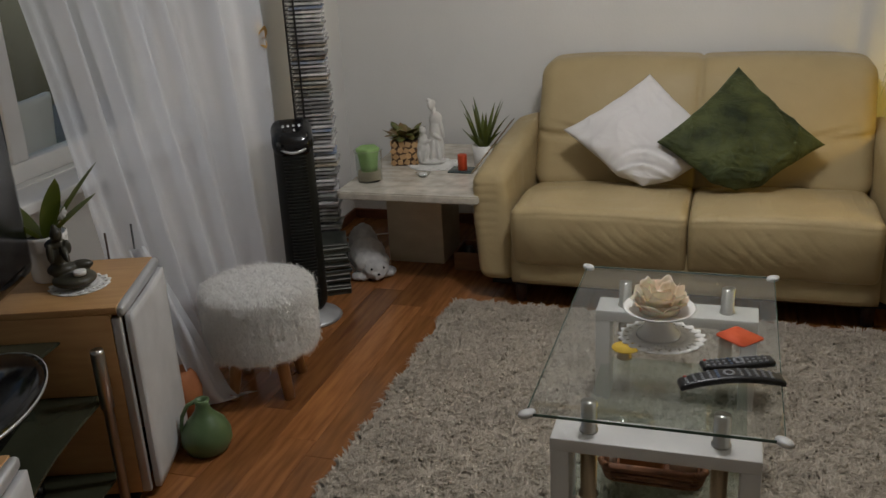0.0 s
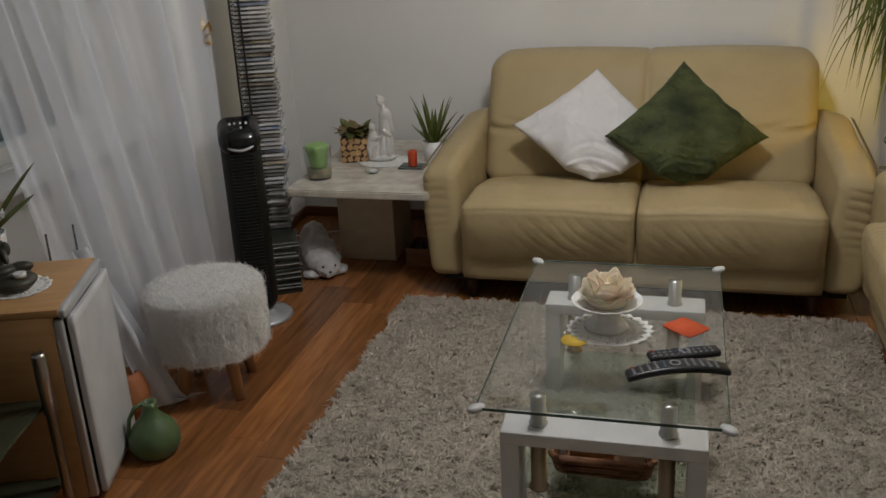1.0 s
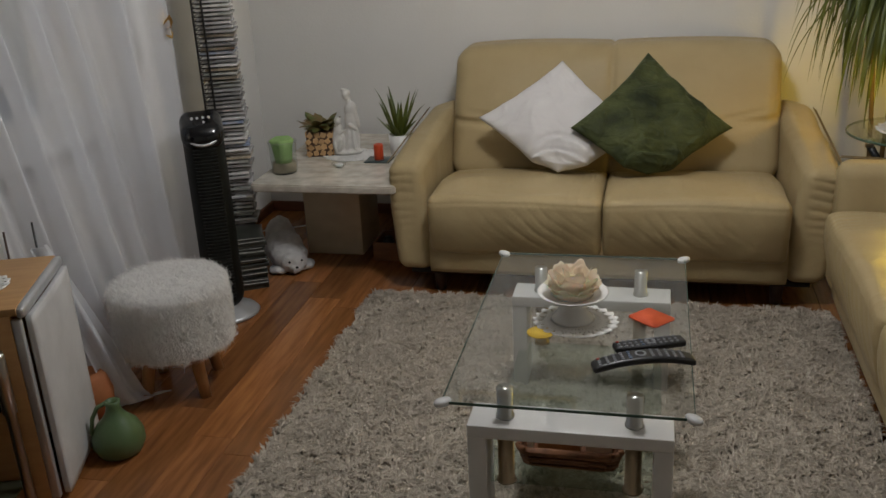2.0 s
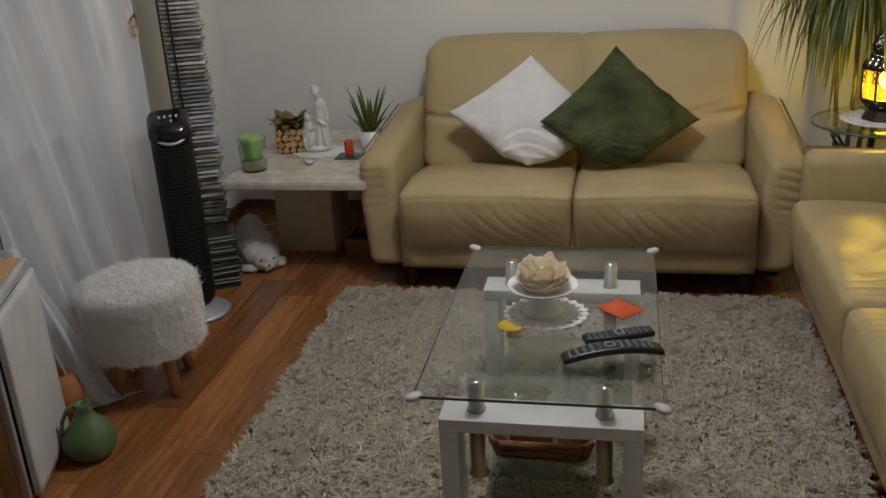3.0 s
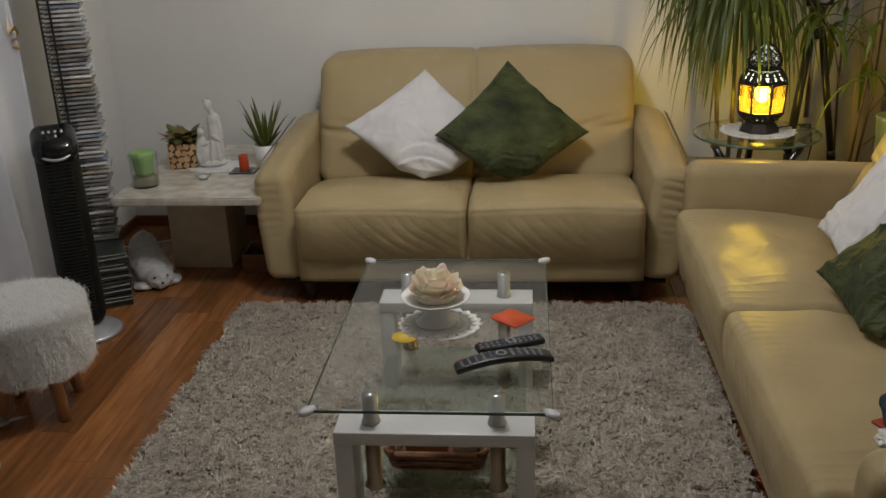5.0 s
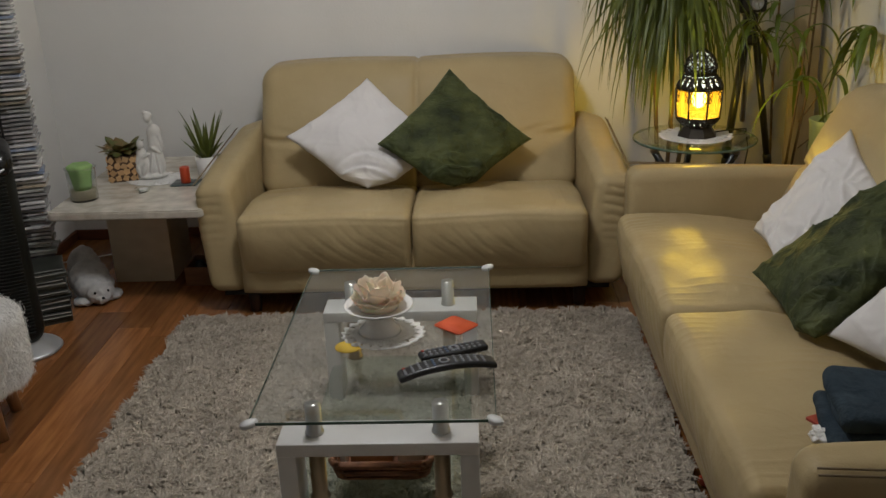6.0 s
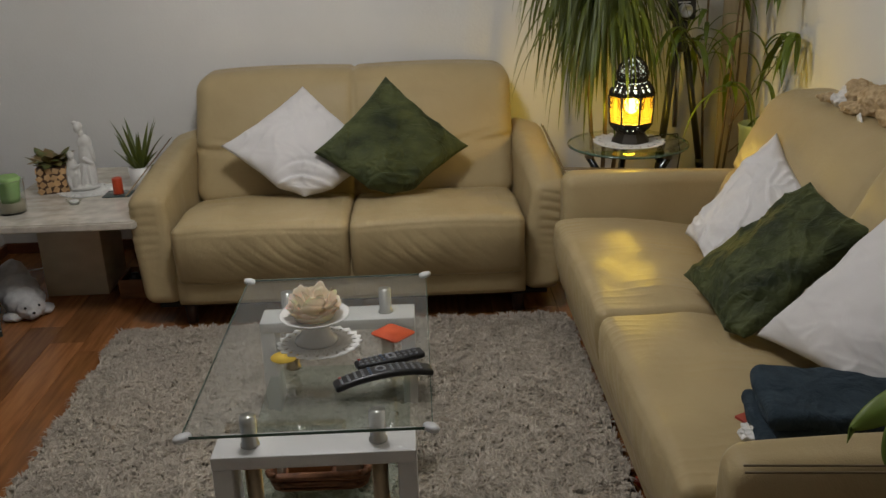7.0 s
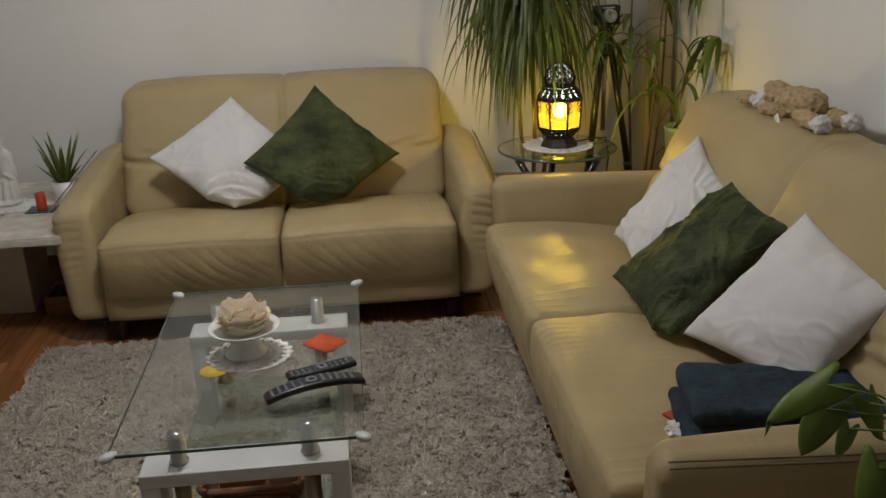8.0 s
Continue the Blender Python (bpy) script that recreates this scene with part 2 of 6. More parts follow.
def moved(bm, m):
    bmesh.ops.transform(bm, matrix=m, verts=bm.verts)
    return bm


def rounded_rect(x0, y0, x1, y1, r, seg=5):
    pts = []
    for cx, cy, a0 in ((x1 - r, y1 - r, 0), (x0 + r, y1 - r, 90), (x0 + r, y0 + r, 180), (x1 - r, y0 + r, 270)):
        for i in range(seg + 1):
            a = radians(a0 + 90 * i / seg)
            pts.append((cx + r * math.cos(a), cy + r * math.sin(a)))
    return pts


# ---- room ----
X0, X1, Y0, Y1, H = -1.57, 2.25, -3.2, 2.66, 2.5
NICHE_Y, NICHE_X = 1.50, -1.90


def structure(name, bm, mat, label, category):
    return tagged(part(name, bm, mat, None, smooth=False), label, category, kind="structure")


floor = structure("floor", box((-2.2, Y0 - 0.2, -0.12), (X1 + 0.2, Y1 + 0.2, -0.012), 0), FLOOR_GAP, "reddish brown laminate plank floor", "floor")
structure("ceiling", box((-2.2, Y0 - 0.2, H), (X1 + 0.2, Y1 + 0.2, H + 0.1), 0), CEIL, "plain white painted ceiling", "ceiling")
structure("wall_north", box((X0 - 0.4, Y1, -0.012), (X1 + 0.2, Y1 + 0.2, H), 0), WALL, "off-white textured painted wall behind the sofa", "wall")
structure("wall_east", box((X1, Y0, -0.012), (X1 + 0.2, Y1, H), 0), WALL, "off-white painted wall beside the long sofa", "wall")
structure("wall_south", box((X0 - 0.4, Y0 - 0.2, -0.012), (X1 + 0.2, Y0, H), 0), WALL, "plain off-white painted wall", "wall")
structure("wall_west", box((X0 - 0.4, NICHE_Y, -0.012), (X0, Y1, H), 0), WALL, "off-white painted wall beside the window", "wall")
structure("wall_west_parapet", box((NICHE_X - 0.15, Y0, -0.012), (NICHE_X, NICHE_Y, 0.78), 0), WALL, "painted wall under the window", "wall")
structure("wall_west_lintel", box((NICHE_X - 0.15, Y0, 2.3), (NICHE_X, NICHE_Y, H), 0), WALL, "painted wall over the window", "wall")
structure("wall_west_pier", box((NICHE_X - 0.15, Y0, 0.78), (NICHE_X, -1.2, 2.3), 0), WALL, "painted wall beside the window", "wall")

# skirting boards
SKIRT = material("skirting_wood", (0.16, 0.055, 0.022), 0.4, second=(0.10, 0.03, 0.012), scale=8, stretch=(1, 8, 8))
structure("baseboard_north", box((X0, Y1 - 0.016, 0), (X1, Y1, 0.055), 0.004), SKIRT, "narrow brown skirting board", "baseboard")
structure("baseboard_west", box((X0, NICHE_Y, 0), (X0 + 0.016, Y1 - 0.016, 0.055), 0.004), SKIRT, "narrow brown skirting board", "baseboard")
structure("baseboard_east", box((X1 - 0.016, Y0, 0), (X1, Y1 - 0.016, 0.055), 0.004), SKIRT, "narrow brown skirting board", "baseboard")


# ---- sofas ----
def wrinkle(p, amount, size, seed):
    return amount * noise.noise(Vector((p.x * size[0], p.y * size[1], p.z * size[2])) + Vector((seed, seed * 1.7, 0)))


def sofa(name, place, turn, inner, arm_set, rise, arm_top, label, seed, flare=0.0, lower=0.0):
    """A two-cushion leather sofa: width between the arms, front at local y = 0, facing -y."""
    s = thing(name, place, turn, label, "sofa", "leather suite")
    hw, aw = inner / 2, 0.155
    part("base", soft_box((hw + 0.01, 0.47, 0.09), 0.02, (14, 8, 6), lambda p: p + Vector((0, 0.515, 0.195))), LEATHER, s)
    part("underside", box((-hw - 0.1, 0.10, 0.085), (hw + 0.1, 0.95, 0.104), 0), DARK, s, "black cloth underside")
    for side in (-1, 1):
        def seat(p, side=side):
            u, v = p.x / (hw / 2), p.y / 0.35
            top = max(0.0, p.z / 0.13)
            q = Vector(p)
            q.z += 0.016 * top * (1 - u ** 4) * (1 - 0.5 * v * v) - 0.055 * top * max(0, v + 0.3) ** 1.3
            q.y -= 0.016 * (1 - (p.z / 0.13) ** 2) * (1 - u ** 6) * (v < -0.5)
            if v < -0.5:
                low = max(0.0, (0.35 - p.z / 0.13) / 1.35)
                q.y += 0.034 * low ** 1.4
                q.y += (0.0032 if flare else 0.0015) * math.exp(-((p.z - 0.104 - 0.003 * math.sin(9 * p.x + seed)) / 0.0065) ** 2)
            if v < -0.75:
                q.y += wrinkle(p, 0.008, (9, 1, 5), seed + side) * (1 - 0.5 * top)
                crease = math.sin(120 * (p.x * 0.75 + p.z * 0.9) + 3 * noise.noise(Vector((p.x * 6, p.z * 6, seed))))
                q.y += 0.0032 * max(0, crease) ** 2 * max(0, 1 - abs(u + 0.25 * side)) * max(0, 1 - abs(p.z) / 0.13)
            q.z += top * wrinkle(p, 0.010, (5, 6, 1), seed + 3 * side)
            line = math.sin(150 * p.x + 7 * noise.noise(Vector((p.x * 4, p.y * 3, seed + side))))
            q.z += 0.0030 * top * max(0, line) ** 3 * max(0, 0.10 + noise.noise(Vector((p.x * 5, p.y * 5, seed + 2))))
            return q + Vector((side * hw / 2, 0.35, 0.325))
        part("seat_cushion", soft_box((hw / 2 - 0.001, 0.35, 0.13), 0.035, (150, 50, 40), seat), LEATHER, s)

        def arm(p, side=side):
            z01 = (p.z + 0.25) / 0.50
            y01 = (p.y + 0.455) / 0.91
            q = Vector(p)
            x = p.x * side
            thin = 1 - 0.20 * max(0, z01) ** 2 * (1 - y01)
            x = aw / 2 - (aw / 2 - x) * thin
            x += 0.012 * math.sin(math.pi * min(1, max(0, z01))) * (x > 0)
            x += flare * max(0, z01) ** 1.3 * (0.35 + 0.65 * max(0.0, x / aw + 0.5))
            q.x = x * side
            q.z += max(0, z01) ** 2 * y01 * (rise - 0.05 * max(0, x / aw + 0.5))
            front = max(0, 1 - y01 * 3)
            q.y += arm_set * (0.35 + 0.65 * z01) * front
            q.z += (arm_top - 0.60 - 0.012 * front) * max(0, z01)
            if flare and x > -0.02 and y01 < 0.22 and z01 > 0.25:
                pleat = abs(math.sin(p.z * 75 + 1.6 * noise.noise(p * 7) + 10 * (p.x * side))) ** 0.7
                amount = (1 - y01 / 0.22) * min(1, (x + 0.02) / 0.03) * min(1, (z01 - 0.25) * 3) * (1 if side > 0 else 0.45)
                q.x += side * 0.007 * (pleat - 0.5) * amount
                q.y -= 0.006 * (pleat - 0.5) * amount
            q += Vector((wrinkle(p, 0.006, (3, 6, 6), seed + 9), 0, 0))
            return q + Vector((side * (hw + aw / 2), 0.50, 0.35))
        part("arm", soft_box((aw / 2, 0.455, 0.25), 0.050, (16, 34, 80), arm), LEATHER, s)
        seam = []
        for k in range(15):
            y = 0.06 + arm_set + 0.055 * k
            seam.append((side * (hw + aw + 0.0 + flare), y, arm_top - 0.0145 + (rise - 0.05) * (y - 0.05) * 1.05))
        part("piping", tube(seam, 0.0026, 6), STITCH, s, "dark stitched seam")
        part("piping", tube([(x - side * 0.010, y, z + 0.0085) for x, y, z in seam], 0.0024, 6), STITCH, s, "dark stitched seam")
        for y in (0.13, 0.88):
            part("foot", lathe([(0.022, 0), (0.03, 0.1)], 16, place=(side * (hw - 0.02), y, 0)), WALNUT, s, "short dark wooden foot")

    def back(p):
        u, w = p.x / hw, p.z / 0.285
        q = Vector(p)
        side = 1 if p.x > 0 else -1
        half = abs(abs(u) - 0.5) * 2
        front = max(0.0, min(1.0, -p.y / 0.1))
        gap = math.exp(-(p.x / 0.010) ** 2)
        q.y -= front * 0.026 * (1 - half ** 4) * (1 - w * w)
        q.y += front * 0.012 * gap
        q.z -= 0.010 * gap * (w > 0.6)
        fold = math.exp(-((p.z + 0.03 - 0.014 * math.sin(6 * p.x + seed)) / 0.012) ** 2)
        q.y += front * 0.020 * fold * min(1, max(0, (abs(u) - 0.5) * 2.5))
        pull = math.exp(-((p.z + 0.05 - 0.22 * (abs(p.x) - 0.55 * hw)) / 0.010) ** 2) + 0.7 * math.exp(-((p.z + 0.085 - 0.12 * (abs(p.x) - 0.5 * hw)) / 0.008) ** 2)
        q.y += front * 0.012 * pull * min(1, max(0, (abs(u) - 0.42) * 5)) * min(1, max(0, (0.97 - abs(u)) * 6))
        q.z -= lower * max(0, w) * (1 + 0.6 * abs(u) ** 6)
        q.y += front * wrinkle(p, 0.010, (4, 2, 7), seed + 5)
        q.z += 0.008 * (w > 0.5) * (1 - half * half)
        z = q.z + 0.655
        q.y += 0.71 + 0.50 * (z - 0.44)
        return Vector((q.x, q.y, z))
    part("backrest", soft_box((hw + 0.022, 0.13, 0.285), 0.075, (140, 12, 60), back), LEATHER, s)
    part("back_panel", soft_box((hw + 0.02, 0.07, 0.30), 0.04, (8, 4, 8), lambda p: p + Vector((0, 0.98, 0.42))), LEATHER, s)
    return s


sofa("loveseat", (0.30, 1.555, 0), 0, 1.42, 0.085, 0.12, 0.565, "beige leather two-seat sofa with flared arms", 2.0, 0.036, 0.014)
sofa("long_sofa", (1.115, 0.60, 0), -90, 1.85, 0.0, 0.0, 0.625, "beige leather three-seat sofa along the wall", 7.0)


# ---- coffee table ----
def coffee_table():
    t = thing("coffee_table", (0, 0, 0), 0, "white coffee table with a clear glass top and steel posts", "coffee table")
    top = part("glass_top", prism(rounded_rect(0.0, 0.0, 0.6, 1.0, 0.015), 0.442, 0.450, 0.0015), CLEAR, t, "clear glass table top", smooth=False)
    top.visible_shadow = False
    for lo, hi in (((0.012, -0.0012, 0.4425), (0.588, 0.0006, 0.4495)), ((0.012, 0.9994, 0.4425), (0.588, 1.0012, 0.4495)), ((-0.0012, 0.012, 0.4425), (0.0006, 0.988, 0.4495)), ((0.5994, 0.012, 0.4425), (0.6012, 0.988, 0.4495))):
        part("polished_edge", box(lo, hi, 0), GREEN_RIM, top, "dark green polished glass edge", smooth=False)
    for y0 in (0.045, 0.840):
        part("top_rail", box((0.05, y0, 0.322), (0.558, y0 + 0.115, 0.358), 0.003), WHITE_LACQUER, t)
        for x in (0.05, 0.510):
            part("leg", box((x, y0 + 0.002, 0.0), (x + 0.048, y0 + 0.113, 0.322), 0.003), WHITE_LACQUER, t)
        for x in (0.14, 0.462):
            part("post", lathe([(0.024, 0.358), (0.024, 0.363), (0.0205, 0.364), (0.0205, 0.4405)], 24, place=(x, y0 + 0.058, 0)), STEEL, t, "brushed steel post under the glass")
            part("shelf_post", lathe([(0.026, 0.166), (0.026, 0.172), (0.021, 0.173), (0.021, 0.322)], 24, place=(x, y0 + 0.058, 0)), BRASSY, t, "warm metal tube above the shelf")
    low = part("glass_shelf", prism(rounded_rect(0.07, 0.10, 0.535, 0.90, 0.02), 0.158, 0.166, 0.0015), FROST, t, "frosted pale green glass shelf", smooth=False)
    low.visible_shadow = False
    for cx, cy, a in ((0, 0, 45), (0.6, 0, 135), (0.6, 1.0, 225), (0, 1.0, 315)):
        cap = lathe([(0.0, 0.437), (0.012, 0.437), (0.018, 0.440), (0.020, 0.446), (0.018, 0.451), (0.010, 0.454), (0, 0.4545)], 20, cap=False)
        k = Vector((0.6 - 2 * cx, 1 - 2 * cy, 0))
        moved(cap, Matrix.Translation((cx + 0.003 * (1 if cx == 0 else -1), cy + 0.003 * (1 if cy == 0 else -1), 0)) @ pose(0, 0, 0, 0, 0, a) @ Matrix.Diagonal((1.25, 0.8, 1, 1)))
        part("corner_guard", cap, material("clear_rubber", (0.62, 0.62, 0.61), 0.3) if "clear_rubber" not in MATS else MATS["clear_rubber"], t, "soft translucent corner guard")
    return t


coffee_table()


# ---- pillows ----
def pillow(name, corners, puff, mat, label, seed, group, slump=0.0, crumple=0.5):
    """A square cushion over four corner points (bottom, right, top, left), puffed along its normal."""
    b, r, t, l = (Vector(c) for c in corners)
    mid = (b + r + t + l) / 4
    nrm = (r - l).cross(t - b).normalized()
    bm = bmesh.new()
    n = 72
    grid = {}
    arches = ((0.36, 0.9, 0.018), (0.56, 1.3, 0.008)) if slump else ()
    for face in (1, -1):
        for i in range(n + 1):
            for j in range(n + 1):
                u, v = i / n, j / n
                edge = i in (0, n) or j in (0, n)
                if edge and (i, j, 0) in grid:
                    grid[i, j, face] = grid[i, j, 0]
                    continue
                su, du = u + v, u - v
                lift = max(0.0, slump - (1 - slump) * su) if su < 1 else 0.0
                p = (1 - u) * (1 - v) * b + u * (1 - v) * r + u * v * t + (1 - u) * v * l
                p = p + (t - b) * (lift * 0.5)
                a, c = 4 * u * (1 - u), 4 * v * (1 - v)
                full = (a * c) ** 0.5
                pin = 0.085 * (a * (1 - c) + c * (1 - a)) + 0.012 * noise.noise(Vector((u * 5, v * 5, seed * 3)))
                p = p + (mid - p) * pin
                q = Vector((u * 3, v * 3, seed + face))
                near_rim = min(1, full * 3)
                h = puff * full * (1 if face > 0 else 0.45) + 0.016 * noise.noise(q * 1.4) * near_rim
                # long creases that run from the rim inwards, and arched folds over the squashed corner
                warp = q + 0.5 * Vector((noise.noise(q * 1.1), noise.noise(q * 1.1 + Vector((9, 0, 0))), 0))
                line = 1 - abs(noise.noise(Vector((warp.x * 0.7 + warp.y * 0.3, warp.y * 1.5 - warp.x * 0.9, q.z)))) * 4.0
                line2 = 1 - abs(noise.noise(Vector((warp.x * 1.8, warp.y * 0.8 + warp.x * 0.6, q.z + 5)))) * 4.5
                h += crumple * (0.016 * max(0, line) ** 2 + 0.009 * max(0, line2) ** 2) * min(1, full * 2) * (1.25 - full)
                h += crumple * 0.003 * noise.noise(q * 4) * near_rim
                if face > 0:
                    for s0, bend, tall in arches:
                        d = su - (s0 + 0.10 - bend * du * du + 0.05 * noise.noise(Vector((du * 3, s0, seed))))
                        h += tall * (math.exp(-(d / 0.035) ** 2) - 0.9 * math.exp(-((d - 0.065) / 0.030) ** 2)) * near_rim * max(0, 1 - 2.2 * abs(du))
                p = p + nrm * h * face
                w = bm.verts.new(p)
                grid[i, j, face] = w
                if edge:
                    grid[i, j, 0] = w
    for face in (1, -1):
        for i in range(n):
            for j in range(n):
                q = [grid[i, j, face], grid[i + 1, j, face], grid[i + 1, j + 1, face], grid[i, j + 1, face]]
                bm.faces.new(q if face > 0 else q[::-1])
    return tagged(part(name, bm, mat), label, "cushion", group)


pillow("white_cushion", ((0.10, 1.82, 0.41), (0.45, 2.08, 0.60), (0.08, 2.27, 0.88), (-0.27, 2.05, 0.67)), 0.075, WHITE_COTTON,
       "white cotton cushion standing on one corner", 1.0, "sofa cushions", 0.27)
pillow("green_cushion", ((0.475, 1.78, 0.42), (0.815, 2.07, 0.625), (0.455, 2.31, 0.905), (0.145, 1.93, 0.655)), 0.07, GREEN_VELVET,
       "dark green velvet cushion leaning on the sofa back", 2.0, "sofa cushions", 0.25, 0.8)
pillow("white_cushion", ((1.50, 0.80, 0.50), (1.84, 0.78, 0.70), (1.86, 1.24, 0.835), (1.53, 1.16, 0.50)), 0.06, WHITE_COTTON,
       "crumpled white cotton cushion slumped against the sofa back", 3.0, "sofa cushions", 0.0, 1.1)
pillow("green_cushion", ((1.42, 0.27, 0.455), (1.84, 0.44, 0.745), (1.80, 0.79, 0.785), (1.40, 0.72, 0.52)), 0.07, GREEN_VELVET,
       "crumpled dark green velvet cushion lying over a white one", 4.0, "sofa cushions", 0.2, 1.1)
pillow("white_cushion", ((1.63, -0.10, 0.50), (1.86, -0.10, 0.745), (1.86, 0.41, 0.80), (1.49, 0.325, 0.495)), 0.075, WHITE_COTTON,
       "plain white cotton cushion by the sofa arm", 5.0, "sofa cushions", 0.0, 0.45)


# ---- rug ----
def rug(x0, y0, x1, y1):
    r = thing("rug", (0, 0, 0), 0, "thick taupe shag rug on the laminate floor", "rug")
    part("backing", prism(rounded_rect(x0 + 0.015, y0 + 0.015, x1 - 0.015, y1 - 0.015, 0.03), 0.001, 0.022), RUG_BACK, r)
    rng = np.random.default_rng(5)
    tufts, each = 64000, 5
    n = tufts * each
    tx, ty = rng.uniform(x0 + 0.018, x1 - 0.018, tufts), rng.uniform(y0 + 0.016, y1 - 0.016, tufts)

    def field(sx, sy, ph):
        return np.sin(tx * sx + ph + 1.3 * np.sin(ty * sy * 0.7 + ph)) * np.cos(ty * sy - ph + 1.1 * np.sin(tx * sx * 0.6))
    turn = 1.5 + 1.7 * field(23, 21, 0.4) + 1.4 * field(61, 67, 2.1) + rng.normal(0, 0.8, tufts)
    tall = 0.027 + 0.013 * rng.random(tufts) + 0.004 * field(50, 47, 1.0)
    x, y = (np.repeat(c, each) + rng.normal(0, 0.0042, n) for c in (tx, ty))
    ang = np.repeat(turn, each) + rng.normal(0, 0.26, n)
    lean = np.repeat(0.017 + 0.015 * rng.random(tufts), each) + 0.006 * rng.random(n)
    high = np.repeat(tall, each) + 0.004 * rng.random(n)
    w = 0.0017 + 0.0010 * rng.random(n)
    dx, dy = np.cos(ang), np.sin(ang)
    px, py = -dy * w, dx * w
    z0 = np.full(n, 0.012)
    v = np.empty((n, 5, 3))
    mx, my = x + dx * lean * 0.45, y + dy * lean * 0.45
    v[:, 0], v[:, 1] = np.stack([x - px, y - py, z0], 1), np.stack([x + px, y + py, z0], 1)
    v[:, 2], v[:, 3] = np.stack([mx + px, my + py, high], 1), np.stack([mx - px, my - py, high], 1)
    v[:, 4] = np.stack([x + dx * lean * 1.1, y + dy * lean * 1.1, high * (0.75 + 0.3 * rng.random(n))], 1)
    base = 5 * np.arange(n)[:, None]
    tris = np.concatenate([base + [0, 2, 1], base + [0, 3, 2], base + [3, 4, 2]])
    me = bpy.data.meshes.new("shag")
    me.vertices.add(5 * n)
    me.vertices.foreach_set("co", v.ravel())
    me.loops.add(tris.size)
    me.loops.foreach_set("vertex_index", tris.ravel().astype(np.int32))
    me.polygons.add(len(tris))
    me.polygons.foreach_set("loop_start", np.arange(0, tris.size, 3, dtype=np.int32))
    me.polygons.foreach_set("loop_total", np.full(len(tris), 3, dtype=np.int32))
    me.update(calc_edges=True)
    soft_n = np.stack([0.45 * dx + rng.normal(0, 0.34, n), 0.45 * dy + rng.normal(0, 0.34, n), np.full(n, 1.0)], 1)
    soft_n /= np.linalg.norm(soft_n, axis=1)[:, None]
    me.normals_split_custom_set_from_vertices(np.repeat(soft_n, 5, axis=0).tolist())
    me.materials.append(RUG)
    pile = new("shag", me)
    pile.parent = r
    tagged(pile, "matted taupe strands", kind="stuff")
    return r


rug(-0.67, -0.85, 1.195, 1.565)


# ---- curtain and window ----
def curtain():
    bm = bmesh.new()
    ny, nz = 260, 40
    g = []
    for i in range(ny + 1):
        s = i / ny
        row = []
        for j in range(nz + 1):
            k = j / nz
            z = 0.015 + 2.34 * k
            y = 0.47 + 1.0 * s
            near = max(0.0, min(1.0, (1.44 - y) / 0.45))
            top, foot = -1.46 - 0.29 * near, -1.45 + 0.07 * near
            x = foot + (top - foot) * min(1, k / 0.75)
            f = y * 36 + 2.4 * noise.noise(Vector((y * 3.1, 0.3, z * 0.25)))
            amp = 0.034 + 0.022 * noise.noise(Vector((y * 4, 4, 0)))
            x += 0.008 * math.sin(f + 1.5) + 2.1 * amp * math.exp(-(math.sin(f / 2) / 0.30) ** 2) + 0.005 * math.sin(2.3 * f + 1) + 0.004 * math.sin(5.1 * f + 3 * z) + 0.006 * noise.noise(Vector((y * 5, z * 3, 2)))
            row.append(bm.verts.new((x, y + 0.016 * math.cos(f) + 0.10 * (min(k, 0.6) - 0.25) * near, z)))
        g.append(row)
    for i in range(ny):
        for j in range(nz):
            bm.faces.new((g[i][j], g[i + 1][j], g[i + 1][j + 1], g[i][j + 1]))
    c = thing("curtain", (0, 0, 0), 0, "long sheer white curtain hanging in soft folds", "curtain")
    part("cloth", bm, CURTAIN_CLOTH, c)
    part("rail", box((-1.80, -1.0, 2.36), (-1.42, 1.49, 2.385), 0.004), WHITE_LACQUER, c, "white curtain rail")
    return c


CURTAIN = curtain()


# ---- window ----
def window():
    w = tagged(thing("window_1", (NICHE_X, 0, 0), 0, "white framed window behind the curtain", "window"), kind="structure")
    for y0, y1, z0, z1 in ((-1.2, 1.5, 0.78, 0.85), (-1.2, 1.5, 2.23, 2.3), (-1.2, -1.13, 0.85, 2.23), (1.43, 1.5, 0.85, 2.23), (0.60, 0.68, 0.85, 2.23), (-0.32, -0.24, 0.85, 2.23)):
        part("window_frame", box((-0.11, y0, z0), (-0.04, y1, z1), 0.006), WHITE_LACQUER, w)
    for y0, y1 in ((-1.13, -0.32), (-0.24, 0.60), (0.68, 1.43)):
        pane = part("pane", box((-0.08, y0, 0.85), (-0.072, y1, 2.23), 0), THIN, w, smooth=False)
        pane.visible_shadow = False
    part("window_sill", box((-0.02, -1.2, 0.735), (0.16, 1.5, 0.775), 0.006), WHITE_LACQUER, w, "white window sill")


window()
structure("balcony_floor", box((-6.0, -4, -0.2), (NICHE_X - 0.15, 6, -0.02), 0), material("paving", (0.20, 0.20, 0.19), 0.9), "grey paved balcony floor outside the window", "ground")


